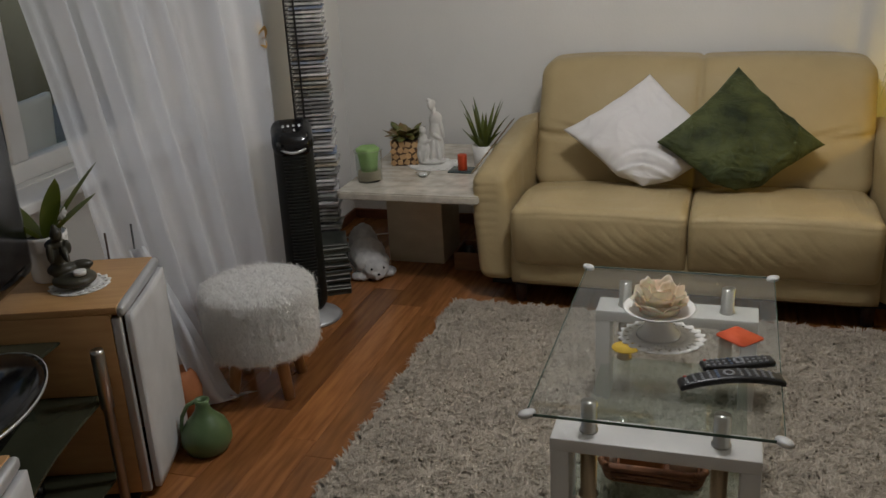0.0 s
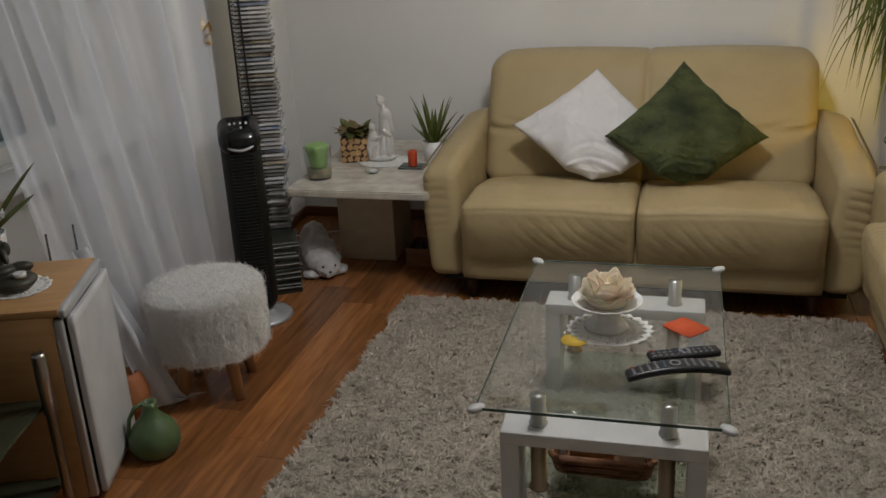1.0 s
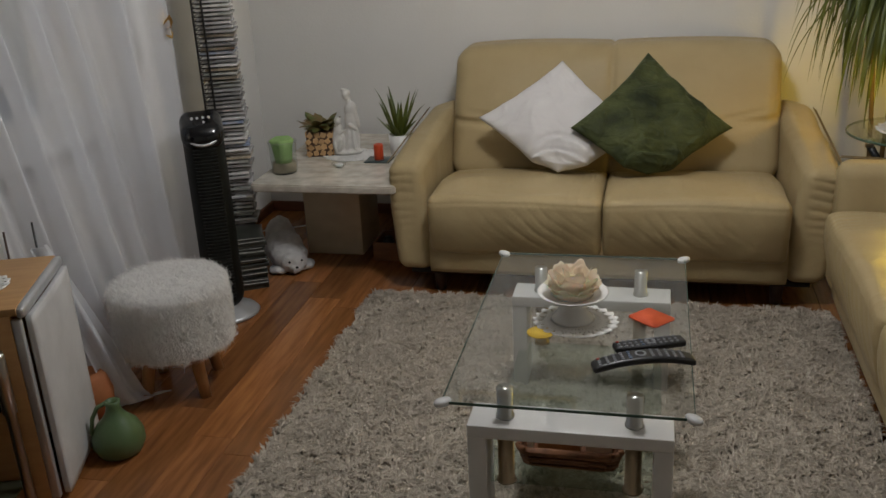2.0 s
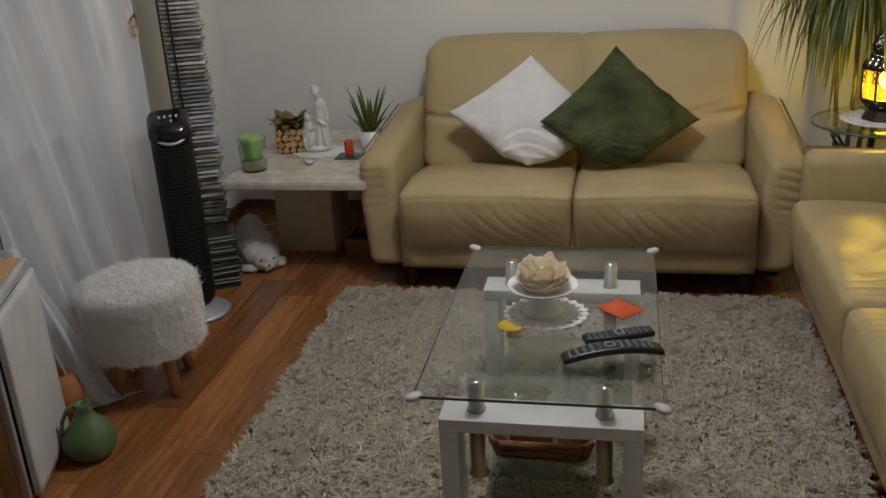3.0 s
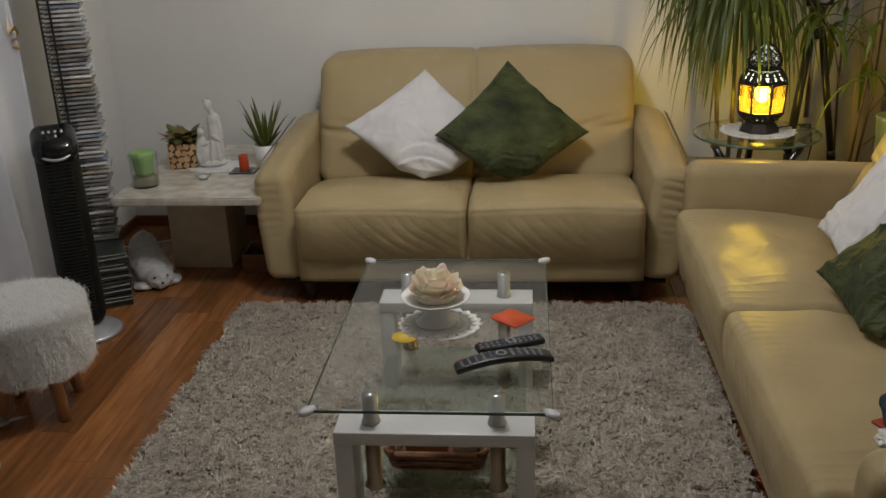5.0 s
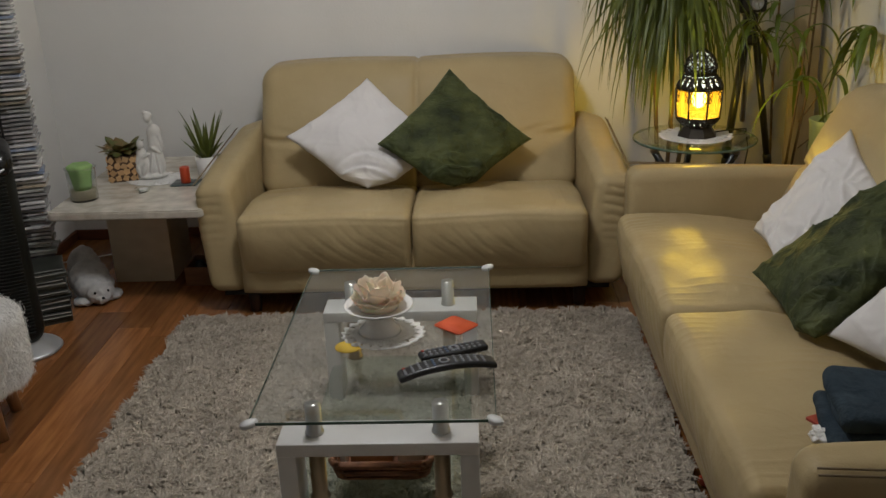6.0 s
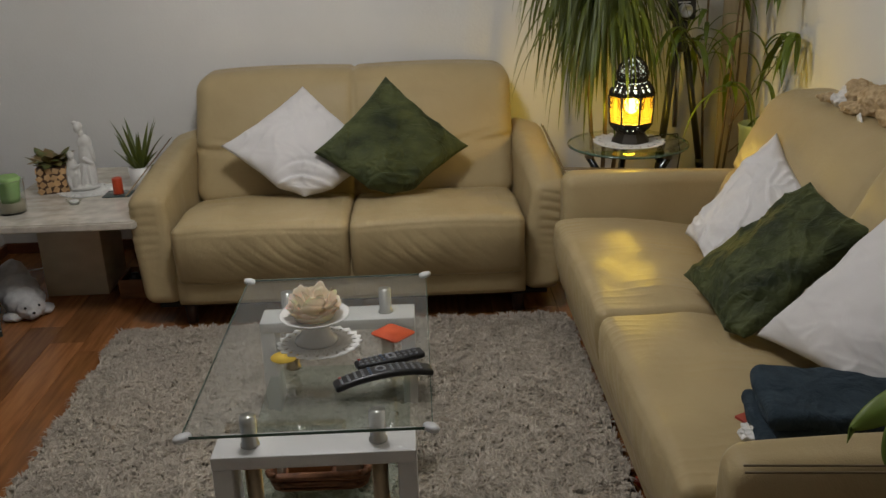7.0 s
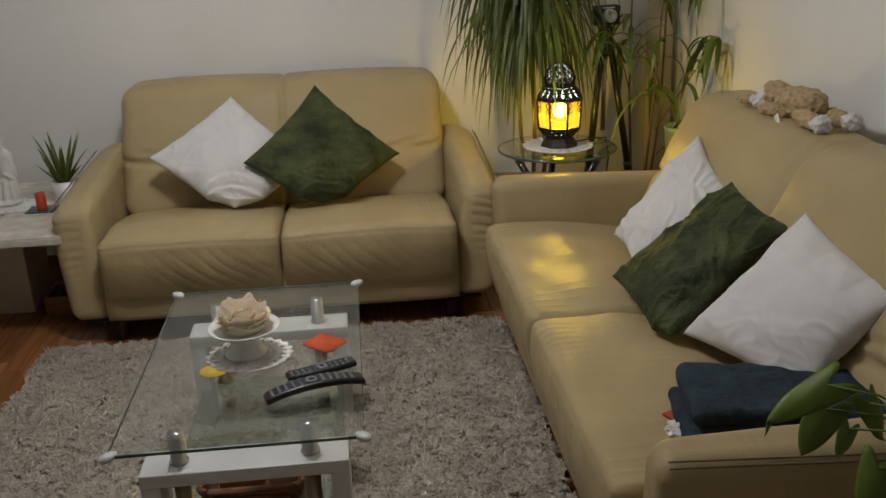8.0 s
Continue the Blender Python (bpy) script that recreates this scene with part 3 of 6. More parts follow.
def garden_chair(x, y, turn):
    c = thing("garden_chair", (x, y, -0.02), turn, "white moulded plastic garden chair outside the window", "chair")
    part("backrest", moved(soft_box((0.21, 0.018, 0.24), 0.015, (12, 3, 14), lambda p: Vector((p.x * (1 - 0.12 * p.z / 0.24), p.y - 0.25 * p.x * p.x, p.z))), pose(0, 0.2, 0.76, -8)), WHITE_LACQUER, c)
    part("seat", soft_box((0.22, 0.21, 0.018), 0.015, (10, 10, 3), lambda p: p + Vector((0, 0, 0.45))), WHITE_LACQUER, c)
    for sx in (-0.19, 0.19):
        for sy in (-0.18, 0.18):
            part("leg", tube([(sx, sy, 0.44), (sx * 1.1, sy * 1.15, 0.0)], 0.018, 8), WHITE_LACQUER, c)


garden_chair(-2.50, 1.05, -80)

# ---- side table ----
st = thing("side_table", (0, 0, 0), 0, "low square cream marble side table with a block foot", "side table")
part("tabletop", prism(rounded_rect(-1.22, 1.655, -0.56, 2.56, 0.03), 0.430, 0.465, 0.006), MARBLE, st, "veined cream marble top", smooth=False)
part("pedestal", box((-1.13, 2.035, 0), (-0.85, 2.32, 0.415), 0.004), MARBLE_BASE, st, "square marble foot")


def crate():
    c = thing("wooden_crate", (-0.66, 2.06, 0), 0, "small wooden crate under the side table", "crate")
    mat = material("crate_wood", (0.25, 0.12, 0.05), 0.6, second=(0.16, 0.07, 0.03), scale=8, stretch=(1, 8, 8))
    for lo, hi in (((-0.12, -0.09, 0), (0.12, -0.08, 0.09)), ((-0.12, 0.08, 0), (0.12, 0.09, 0.09)), ((-0.12, -0.08, 0), (-0.11, 0.08, 0.09)), ((0.11, -0.08, 0), (0.12, 0.08, 0.09)), ((-0.11, -0.08, 0), (0.11, 0.08, 0.01))):
        part("board", box(lo, hi, 0.002), mat, c)


crate()
for k, (dx, dy, r, h) in enumerate(((-0.06, -0.03, 0.028, 0.10), (0.02, 0.02, 0.03, 0.115), (-0.02, 0.045, 0.026, 0.105))):
    jar = lathe([(r, 0.012), (r, h * 0.8), (r * 0.6, h * 0.9), (r * 0.65, h)], 16, place=(-0.66 + dx, 2.06 + dy, 0))
    tagged(part("jar", jar, BLACK), "small dark jar standing in the wooden crate", "jar", "jars in the crate")

# glass with a green candle
gc = thing("candle_glass", (-1.127, 1.85, 0.465), 0, "clear glass with sand and a green tulip candle", "candle holder")
part("glass", lathe([(0.0, 0.0), (0.054, 0.0), (0.058, 0.004), (0.062, 0.135), (0.066, 0.143), (0.064, 0.145), (0.060, 0.135), (0.055, 0.008), (0, 0.008)], 32, cap=False), THIN, gc)
part("sand", lathe([(0.0540, 0.0085), (0.0560, 0.045), (0, 0.047)], 24, cap=False), material("sand", (0.62, 0.52, 0.38), 0.95, bump=0.6, bump_scale=400), gc, "pale sand filling")
part("candle", lathe([(0.036, 0.047), (0.040, 0.07), (0.043, 0.12), (0.052, 0.150), (0.042, 0.158), (0.010, 0.140)], 40,
     lambda a, z: 1 + (0.10 * math.cos(5 * a) if z > 0.1 else 0.02 * math.cos(5 * a))), material("green_wax", (0.30, 0.48, 0.17), 0.5, second=(0.25, 0.42, 0.14)), gc, "light green wax candle with a lobed rim")

# planter of split wood pieces
pl = thing("wood_planter", (-1.06, 2.17, 0.465), 12, "square planter clad in split wood slices with a small leafy plant", "planter")
part("box", box((-0.062, -0.062, 0), (0.062, 0.062, 0.118), 0.003), material("planter_grout", (0.10, 0.055, 0.03), 0.9), pl)
SLICE = material("wood_slice", (0.62, 0.40, 0.20), 0.7, second=(0.46, 0.26, 0.11), scale=30, vary=0.2)
rs = random.Random(4)
for face in range(4):
    for gy in range(4):
        for gx in range(4):
            cx, cz = -0.047 + 0.031 * gx + rs.uniform(-0.003, 0.003) + (0.004 if gy % 2 else -0.004), 0.016 + 0.029 * gy + rs.uniform(-0.002, 0.002)
            n = rs.choice((4, 4, 5))
            out = [(cx + rs.uniform(0.0150, 0.0205) * math.cos(2 * math.pi * k / n + gx), cz + rs.uniform(0.0138, 0.0190) * math.sin(2 * math.pi * k / n + gx)) for k in range(n)]
            piece = prism(out, 0.0, 0.005)
            moved(piece, pose(0, 0, 0, 0, 0, 90 * face) @ pose(0, -0.060, 0, 90))
            part("wood_slice", piece, SLICE, pl, smooth=False)


def leaf(base, tip_dir, length, width, droop, fold=0.25, n=7, shape="blade"):
    """One leaf: a bent strip with a midrib, wide in the middle, hanging by droop."""
    bm = bmesh.new()
    d = Vector(tip_dir).normalized()
    flat = Vector((d.x, d.y, 0))
    flat = flat.normalized() if flat.length > 1e-4 else Vector((1, 0, 0))
    side = Vector((-flat.y, flat.x, 0))
    p, prev = Vector(base), None
    for i in range(n + 1):
        t = i / n
        if shape == "blade":
            w = width * (0.35 + 0.65 * math.sin(math.pi * min(1, 0.15 + t * 0.6))) * (1 - t ** 3)
        else:
            w = width * math.sin(math.pi * (0.06 + 0.94 * t)) ** 0.7
        up = side.cross(d).normalized() * -1
        row = [bm.verts.new(p - side * w + up * w * -fold), bm.verts.new(p), bm.verts.new(p + side * w + up * w * -fold)]
        if prev:
            for k in (0, 1):
                bm.faces.new((prev[k], prev[k + 1], row[k + 1], row[k]))
        prev = row
        p = p + d * (length / n)
        d = (d + Vector((0, 0, -droop / n))).normalized()
    return bm


rs = random.Random(8)
crown = []
for k in range(46):
    a, r = rs.uniform(0, 6.28), rs.uniform(0.005, 0.05)
    crown.append(leaf((r * math.cos(a), r * math.sin(a), 0.115 + rs.uniform(0, 0.035)), (math.cos(a), math.sin(a), rs.uniform(0.1, 1.4)), rs.uniform(0.045, 0.085), rs.uniform(0.016, 0.026), 0.9, n=5, shape="oval"))
part("leaves", joined(*crown), material("mottled_leaf", (0.085, 0.14, 0.03), 0.45, second=(0.20, 0.10, 0.04), scale=22), pl, "mottled green and russet small leaves")
part("soil", lathe([(0.055, 0.115), (0.03, 0.122), (0, 0.124)], 12, cap=False), DARK, pl)

# lace doilies
def doily(name, place, r, label, squash=1.0, lobes=18):
    d = thing(name, place, 0, label, "doily")
    ring = lambda a, k: 1 + k * math.cos(lobes * a)
    bm = bmesh.new()
    seg = lobes * 8
    levels = [(0.0, 0.0), (0.35, 0), (0.50, 0), (0.60, 0.0), (0.70, 0), (0.78, 0), (0.88, 0.02), (0.98, 0.035)]
    loops = []
    for f, k in levels[1:]:
        loops.append([bm.verts.new((r * f * ring(2 * math.pi * i / seg, k) * math.cos(2 * math.pi * i / seg), squash * r * f * ring(2 * math.pi * i / seg, k) * math.sin(2 * math.pi * i / seg),
                      0.0012 + 0.0015 * (f > 0.9) * math.cos(lobes * 2 * math.pi * i / seg))) for i in range(seg)])
    c = bm.verts.new((0, 0, 0.0012))
    for i in range(seg):
        bm.faces.new((c, loops[0][i], loops[0][(i + 1) % seg]))
        for n, (lo, hi) in enumerate(zip(loops, loops[1:])):
            if n in (1, 3) and i % 4 == 1:
                continue
            if n == 4 and i % 8 in (3, 4):
                continue
            bm.faces.new((lo[i], hi[i], hi[(i + 1) % seg], lo[(i + 1) % seg]))
    ext = bmesh.ops.extrude_face_region(bm, geom=bm.faces[:])["geom"]
    bmesh.ops.translate(bm, vec=(0, 0, 0.0018), verts=[g for g in ext if isinstance(g, bmesh.types.BMVert)])
    part("lace", bm, LACE, d)
    return d


doily("lace_doily", (-0.90, 2.14, 0.4655), 0.14, "crocheted white doily under the statue", 0.8)


def blob(verts_spec, subdiv=3):
    """Overlapping ellipsoids in one mesh: (centre, radii, tilt degrees about y)."""
    bms = []
    for c, r, *rot in verts_spec:
        b = bmesh.new()
        bmesh.ops.create_icosphere(b, subdivisions=subdiv, radius=1)
        m = Matrix.Translation(c) @ (pose(0, 0, 0, *rot[0]) if rot else Matrix()) @ Matrix.Diagonal((*r, 1))
        bms.append(moved(b, m))
    return joined(*bms)


def fused(bm, name, mat, voxel, label, category, m):
    """Melts overlapping bodies into one carved mesh."""
    ob = part(name, bm, mat)
    mod = ob.modifiers.new("melt", "REMESH")
    mod.mode, mod.voxel_size = "VOXEL", voxel
    sm = ob.modifiers.new("ease", "SMOOTH")
    sm.iterations, sm.factor = 3, 0.5
    ob.matrix_basis = m
    mod.use_smooth_shade = True
    return tagged(ob, label, category)


fused(blob([((0, 0, 0.012), (0.070, 0.048, 0.016)), ((0.022, 0.008, 0.06), (0.040, 0.036, 0.075)), ((0.026, 0.010, 0.13), (0.030, 0.028, 0.075)), ((0.028, 0.010, 0.185), (0.031, 0.024, 0.035)), ((0.020, 0.006, 0.222), (0.012, 0.012, 0.020)),
            ((0.010, 0.0, 0.247), (0.0155, 0.017, 0.020)), ((0.014, 0.006, 0.254), (0.018, 0.018, 0.017)), ((0.000, 0.004, 0.268), (0.010, 0.008, 0.008)), ((0.052, 0.004, 0.155), (0.010, 0.014, 0.050), (0, -12, 0)), ((0.036, -0.020, 0.118), (0.026, 0.009, 0.009), (0, 35, 20)),
            ((-0.030, -0.014, 0.055), (0.030, 0.028, 0.050)), ((-0.032, -0.016, 0.105), (0.022, 0.020, 0.030)), ((-0.030, -0.020, 0.145), (0.0155, 0.016, 0.018)), ((-0.012, -0.032, 0.100), (0.022, 0.008, 0.008), (0, -25, 0)), ((-0.048, -0.024, 0.088), (0.008, 0.010, 0.028), (0, 18, 0)),
            ((-0.022, -0.036, 0.046), (0.014, 0.014, 0.030), (0, 20, 0)), ((-0.046, -0.032, 0.040), (0.012, 0.014, 0.028), (0, -10, 0)), ((0.010, -0.026, 0.050), (0.010, 0.010, 0.055), (0, 8, 0)), ((0.040, -0.022, 0.050), (0.009, 0.010, 0.055), (0, -6, 0))]),
      "figurine", PLASTER, 0.0026, "white plaster figurine group on a lace doily", "figurine", pose(-0.93, 2.16, 0.4675, 0, 0, 8) @ Matrix.Diagonal((1.05, 1, 1.14, 1)))

tl = thing("tealight_dish", (-0.90, 1.94, 0.465), 0, "small clear glass dish holding a tealight", "candle holder")
part("dish", lathe([(0, 0), (0.022, 0), (0.032, 0.012), (0.035, 0.02), (0.031, 0.018), (0.022, 0.006), (0, 0.005)], 24, cap=False), THIN, tl)
part("tealight", lathe([(0.017, 0.006), (0.018, 0.016), (0.015, 0.016), (0, 0.015)], 20, cap=False), CERAMIC, tl, "white wax tealight")

rc = thing("pillar_candle", (-0.745, 2.06, 0.465), 0, "short orange-red pillar candle on a dark glass tray", "candle")
part("tray", box((-0.06, -0.05, 0), (0.06, 0.05, 0.006), 0.002), material("slate_glass", (0.05, 0.08, 0.08), 0.15), rc, "dark square glass tray")
part("candle", lathe([(0.0, 0.006), (0.021, 0.006), (0.0215, 0.008), (0.0215, 0.075), (0.019, 0.078), (0.012, 0.074), (0, 0.073)], 24, cap=False), material("red_wax", (0.52, 0.06, 0.012), 0.45, second=(0.42, 0.045, 0.01)), rc, "orange-red wax pillar")

al = thing("aloe_plant", (-0.67, 2.17, 0.465), 0, "spiky aloe in a plain white pot", "plant")
part("pot", lathe([(0.0, 0), (0.042, 0), (0.045, 0.004), (0.053, 0.10), (0.050, 0.10), (0.047, 0.09), (0, 0.09)], 28, cap=False), CERAMIC, al, "plain white ceramic pot")
rs = random.Random(3)
for k in range(18):
    a, up = k * 2.4, 0.5 + 3.4 * (k / 18)
    part("leaf", leaf((0.012 * math.cos(a), 0.012 * math.sin(a), 0.085), (math.cos(a), math.sin(a), up), rs.uniform(0.13, 0.18) * (0.75 + 0.95 * k / 18), 0.0115, rs.uniform(0.1, 0.9), 0.5, 6), LEAF, al)

# ---- CD tower ----
ct = thing("cd_tower", (-1.345, 1.81, 0), 18, "tall black wire tower filled with disc cases", "CD rack")
for x in (-0.085, -0.045):
    part("post", box((x - 0.004, -0.075, 0.0), (x + 0.004, -0.062, 1.95), 0.001), BLACK, ct)
part("post", box((0.010, 0.066, 0.0), (0.018, 0.074, 1.95), 0.001), BLACK, ct)
part("foot_plate", box((-0.1, -0.09, 0.0), (0.08, 0.09, 0.012), 0.004), BLACK, ct)
part("cap_plate", box((-0.095, -0.085, 1.95), (0.04, 0.085, 1.965), 0.004), BLACK, ct)
wire = None
case_mesh = None
CASE = material("disc_case", (0.56, 0.55, 0.53), 0.22, second=(0.30, 0.30, 0.31), scale=11, detail=2, vary=0.55)
CASE_BROWN = material("disc_case_brown", (0.16, 0.12, 0.08), 0.3, second=(0.40, 0.36, 0.28), scale=16, vary=0.4)
CASE_BLUE = material("disc_case_blue", (0.16, 0.24, 0.42), 0.25, second=(0.4, 0.42, 0.45), scale=20, vary=0.3)
CASE_PALE = material("disc_case_pale", (0.62, 0.61, 0.58), 0.25, second=(0.30, 0.33, 0.30), scale=18, vary=0.3)
case_of = {}
rs = random.Random(12)
for k in range(97):
    z = 0.228 + 0.0178 * k
    if wire is None:
        wire = part("wire_shelf", joined(box((-0.088, -0.068, 0), (-0.01, -0.062, 0.0045), 0), box((-0.088, 0.03, 0), (0.014, 0.034, 0.003), 0), box((-0.088, -0.068, 0), (-0.084, 0.07, 0.003), 0), box((0.011, -0.03, 0), (0.015, 0.07, 0.003), 0)), BLACK, ct, smooth=False)
        wire.matrix_basis = Matrix.Translation((0, 0, z - 0.004))
    else:
        w2 = new("wire_shelf", wire.data)
        w2.parent, w2.matrix_basis = ct, Matrix.Translation((0, 0, z - 0.004))
    mat = CASE_BROWN if rs.random() < 0.16 else CASE_BLUE if rs.random() < 0.14 else CASE_PALE if rs.random() < 0.22 else CASE
    if mat not in case_of:
        ob = part("disc_case", box((-0.071, -0.0625, 0), (0.071, 0.0625, 0.0102), 0.0012, 1), mat, ct, smooth=False)
        case_of[mat] = ob.data
    else:
        ob = new("disc_case", case_of[mat])
        ob.parent = ct
    slack = 0.013 if z < 0.75 else 0.007
    ob.matrix_basis = pose(0.0 + rs.uniform(-slack, slack), rs.uniform(-slack, slack), z, 0, rs.uniform(-1.2, 0.6), rs.uniform(-2.5, 2.5) * (2.2 if z < 0.75 else 1.3))

# stacked film cases at the tower's foot
CASE_DARK = material("film_case", (0.018, 0.021, 0.017), 0.3, second=(0.05, 0.055, 0.045), scale=14, vary=0.5)
z = 0.0
for k in range(15):
    h = 0.0148 if k % 5 else 0.022
    dx, dy, tw = rs.uniform(-0.006, 0.006), rs.uniform(-0.008, 0.008), rs.uniform(-4, 4)
    fc = thing("film_case", (-1.262 + dx, 1.66 + dy, z), 28 + tw, "dark plastic film case in a stack beside the tower", "film case", "stacked film cases")
    part("sleeve", box((-0.068, -0.09, 0), (0.068, 0.09, h - 0.0008), 0.002, 1), CASE_DARK, fc, smooth=False)
    part("spine_paper", box((-0.0685, -0.086, 0.0025), (-0.062, 0.086, h - 0.003), 0), CASE if k % 3 == 0 else CASE_DARK, fc, "printed paper spine", smooth=False)
    part("edge_paper", box((-0.06, -0.0907, h * 0.55), (0.066, -0.086, h - 0.0035), 0), CASE_PALE if k % 3 else CASE_DARK, fc, smooth=False)
    z += h

# ---- tower fan ----
FAN_BLACK = material("matt_fan_plastic", (0.006, 0.007, 0.006), 0.5, second=(0.009, 0.010, 0.008), spec=0.25)
fan = thing("tower_fan", (-1.235, 1.335, 0), 28, "black tower fan with silver buttons on a silver disc base", "fan")
part("base", lathe([(0, 0), (0.128, 0), (0.135, 0.006), (0.125, 0.016), (0.08, 0.030), (0.055, 0.05), (0.05, 0.055), (0, 0.055)], 40, cap=False), SILVER, fan, "silver domed disc base")
part("body", soft_box((0.079, 0.066, 0.40), 0.06, (14, 14, 40), lambda p: Vector((p.x, p.y - (0.02 * (1 - (p.x / 0.079) ** 2) if p.y < 0 else 0), max(-0.39, min(p.z, 0.345 - 0.35 * (p.y + 0.06))) + 0.44))), FAN_BLACK, fan)
part("top_cap", soft_box((0.083, 0.072, 0.045), 0.04, (14, 14, 10), lambda p: Vector((p.x, p.y - (0.02 * (1 - (p.x / 0.083) ** 2) if p.y < 0 else 0), p.z + 0.79 + 0.42 * p.y))), GLOSS_BLACK, fan, "glossy black control head")
for k in range(46):
    z = 0.10 + 0.0138 * k
    part("grille_slat", box((-0.046, -0.0875, z), (0.046, -0.076, z + 0.006), 0.0015, 1), FAN_BLACK, fan, smooth=False)
arc = [(0.082 * math.sin(a), -0.014 - 0.080 * math.cos(a), 0.745 + 0.030 * (abs(a) / 1.0) ** 1.8) for a in [(-1.0 + 0.2 * i) for i in range(11)]]
part("trim_arc", tube(arc, 0.0055, 8), SILVER, fan, "silver smile-shaped trim")
for k, (x, y) in enumerate(((-0.032, -0.012), (-0.012, -0.012), (0.010, -0.012), (0.032, -0.012), (0.010, -0.040))):
    part("button", moved(soft_box((0.0055, 0.010, 0.006), 0.005, (6, 6, 6)), pose(x, y, 0.8385 + 0.42 * y, 22)), SILVER, fan)

# ---- fur stool ----
sl = thing("fur_stool", (-1.135, 0.745, 0), 15, "round white fur stool on splayed wooden legs", "stool")
for k in range(4):
    a = radians(45 + 90 * k - 2)
    part("leg", tube([(0.10 * math.cos(a), 0.10 * math.sin(a), 0.22), (0.145 * math.cos(a), 0.145 * math.sin(a), 0.0)], 0.026, 14, 0.72), STOOL_WOOD, sl)
part("seat", lathe([(0.0, 0.16), (0.17, 0.16), (0.182, 0.175), (0.186, 0.30), (0.188, 0.37), (0.178, 0.395), (0.14, 0.405), (0, 0.408)], 48, cap=False), FUR, sl, "round padded seat core")


def strands(clumps, each, seed, place_of, width):
    """Fur in locks: every lock has a root, a hanging direction and a length, and its hairs close in towards one tip."""
    rng = np.random.default_rng(seed)
    p, d, ln, wide = place_of(rng, clumps)
    d /= np.linalg.norm(d, axis=1)[:, None]
    tip = p + d * ln[:, None]
    n = clumps * each
    root = np.repeat(p, each, 0) + rng.normal(0, 1, (n, 3)) * np.repeat(wide, each)[:, None]
    end = np.repeat(tip, each, 0) + rng.normal(0, 1, (n, 3)) * (0.75 * np.repeat(wide, each))[:, None]
    bend = (root + end) / 2 + np.repeat(p, each, 0) * [0.03, 0.03, 0] + rng.normal(0, 0.0015, (n, 3))
    s = np.cross(end - root, rng.normal(0, 1, (n, 3)))
    s /= np.linalg.norm(s, axis=1)[:, None]
    v = np.empty((n, 5, 3))
    v[:, 0], v[:, 1], v[:, 2], v[:, 3], v[:, 4] = root - s * width, root + s * width, bend + s * width * 0.8, bend - s * width * 0.8, end
    base = 5 * np.arange(n)[:, None]
    tris = np.concatenate([base + [0, 1, 2], base + [0, 2, 3], base + [3, 2, 4]])
    me = bpy.data.meshes.new("fur")
    me.from_pydata(v.reshape(-1, 3).tolist(), [], tris.tolist())
    return me


def stool_hair(rng, n):
    a = rng.uniform(0, 2 * np.pi, n)
    top = rng.random(n) < 0.36
    r = np.where(top, 0.180 * np.sqrt(rng.random(n)), 0.184)
    z = np.where(top, 0.402 - 0.012 * (r / 0.18) ** 4, rng.uniform(0.185, 0.40, n))
    p = np.stack([r * np.cos(a), r * np.sin(a), z], 1)
    sway = a + 0.7 * np.sin(9 * a + 25 * z) + rng.normal(0, 0.35, n)
    d = np.where(top[:, None], np.stack([np.cos(0.8 + np.sin(14 * p[:, 0]) + 0.5 * rng.normal(0, 1, n)), np.sin(0.8 + np.sin(14 * p[:, 1]) + 0.5 * rng.normal(0, 1, n)), np.full(n, 0.32)], 1),
                 np.stack([0.42 * np.cos(sway), 0.42 * np.sin(sway), -0.9 + 0.25 * rng.normal(0, 1, n)], 1))
    ln = np.where(top, 0.015, 0.021) * (0.6 + 0.8 * rng.random(n))
    wide = np.where(top, 0.0100, 0.0090) * (0.7 + 0.6 * rng.random(n))
    return p, d, ln, wide


hair = new("fur", strands(6500, 26, 3, stool_hair, 0.0007))
hair.data.materials.append(FUR_HAIR)
hair.parent = sl
tagged(hair, "long matted white fur in locks", kind="stuff")

# ---- floor things by the curtain ----
GREEN_CLAY = material("green_glaze", (0.075, 0.13, 0.055), 0.38, second=(0.11, 0.17, 0.07), scale=9, bump=0.06)
vs = thing("floor_vase", (-1.125, 0.30, 0), 30, "squat green glazed gourd vase with a narrow slanted mouth", "vase")
part("body", lathe([(0.0, 0.0), (0.045, 0.0), (0.066, 0.010), (0.081, 0.042), (0.080, 0.072), (0.064, 0.105), (0.040, 0.130), (0.026, 0.150), (0.021, 0.170), (0.025, 0.186), (0.017, 0.187), (0.013, 0.17), (0.0, 0.15)], 36,
     lambda a, z: 1 + 0.04 * math.cos(a + 0.4) * (z > 0.1), cap=False), GREEN_CLAY, vs)
part("handle", tube([(-0.02, 0, 0.182), (-0.045, 0.0, 0.172), (-0.066, 0, 0.135), (-0.074, 0, 0.09), (-0.07, 0, 0.05)], 0.0075, 8, 0.8), GREEN_CLAY, vs, "curved green handle")
op = thing("terracotta_pot", (-1.33, 0.50, 0), 0, "round orange terracotta pot beside the curtain", "pot")
part("body", lathe([(0.0, 0), (0.04, 0), (0.062, 0.05), (0.066, 0.10), (0.052, 0.15), (0.035, 0.17), (0.03, 0.165), (0, 0.15)], 28, cap=False), material("terracotta", (0.48, 0.19, 0.07), 0.7, second=(0.38, 0.13, 0.05), scale=16), op)

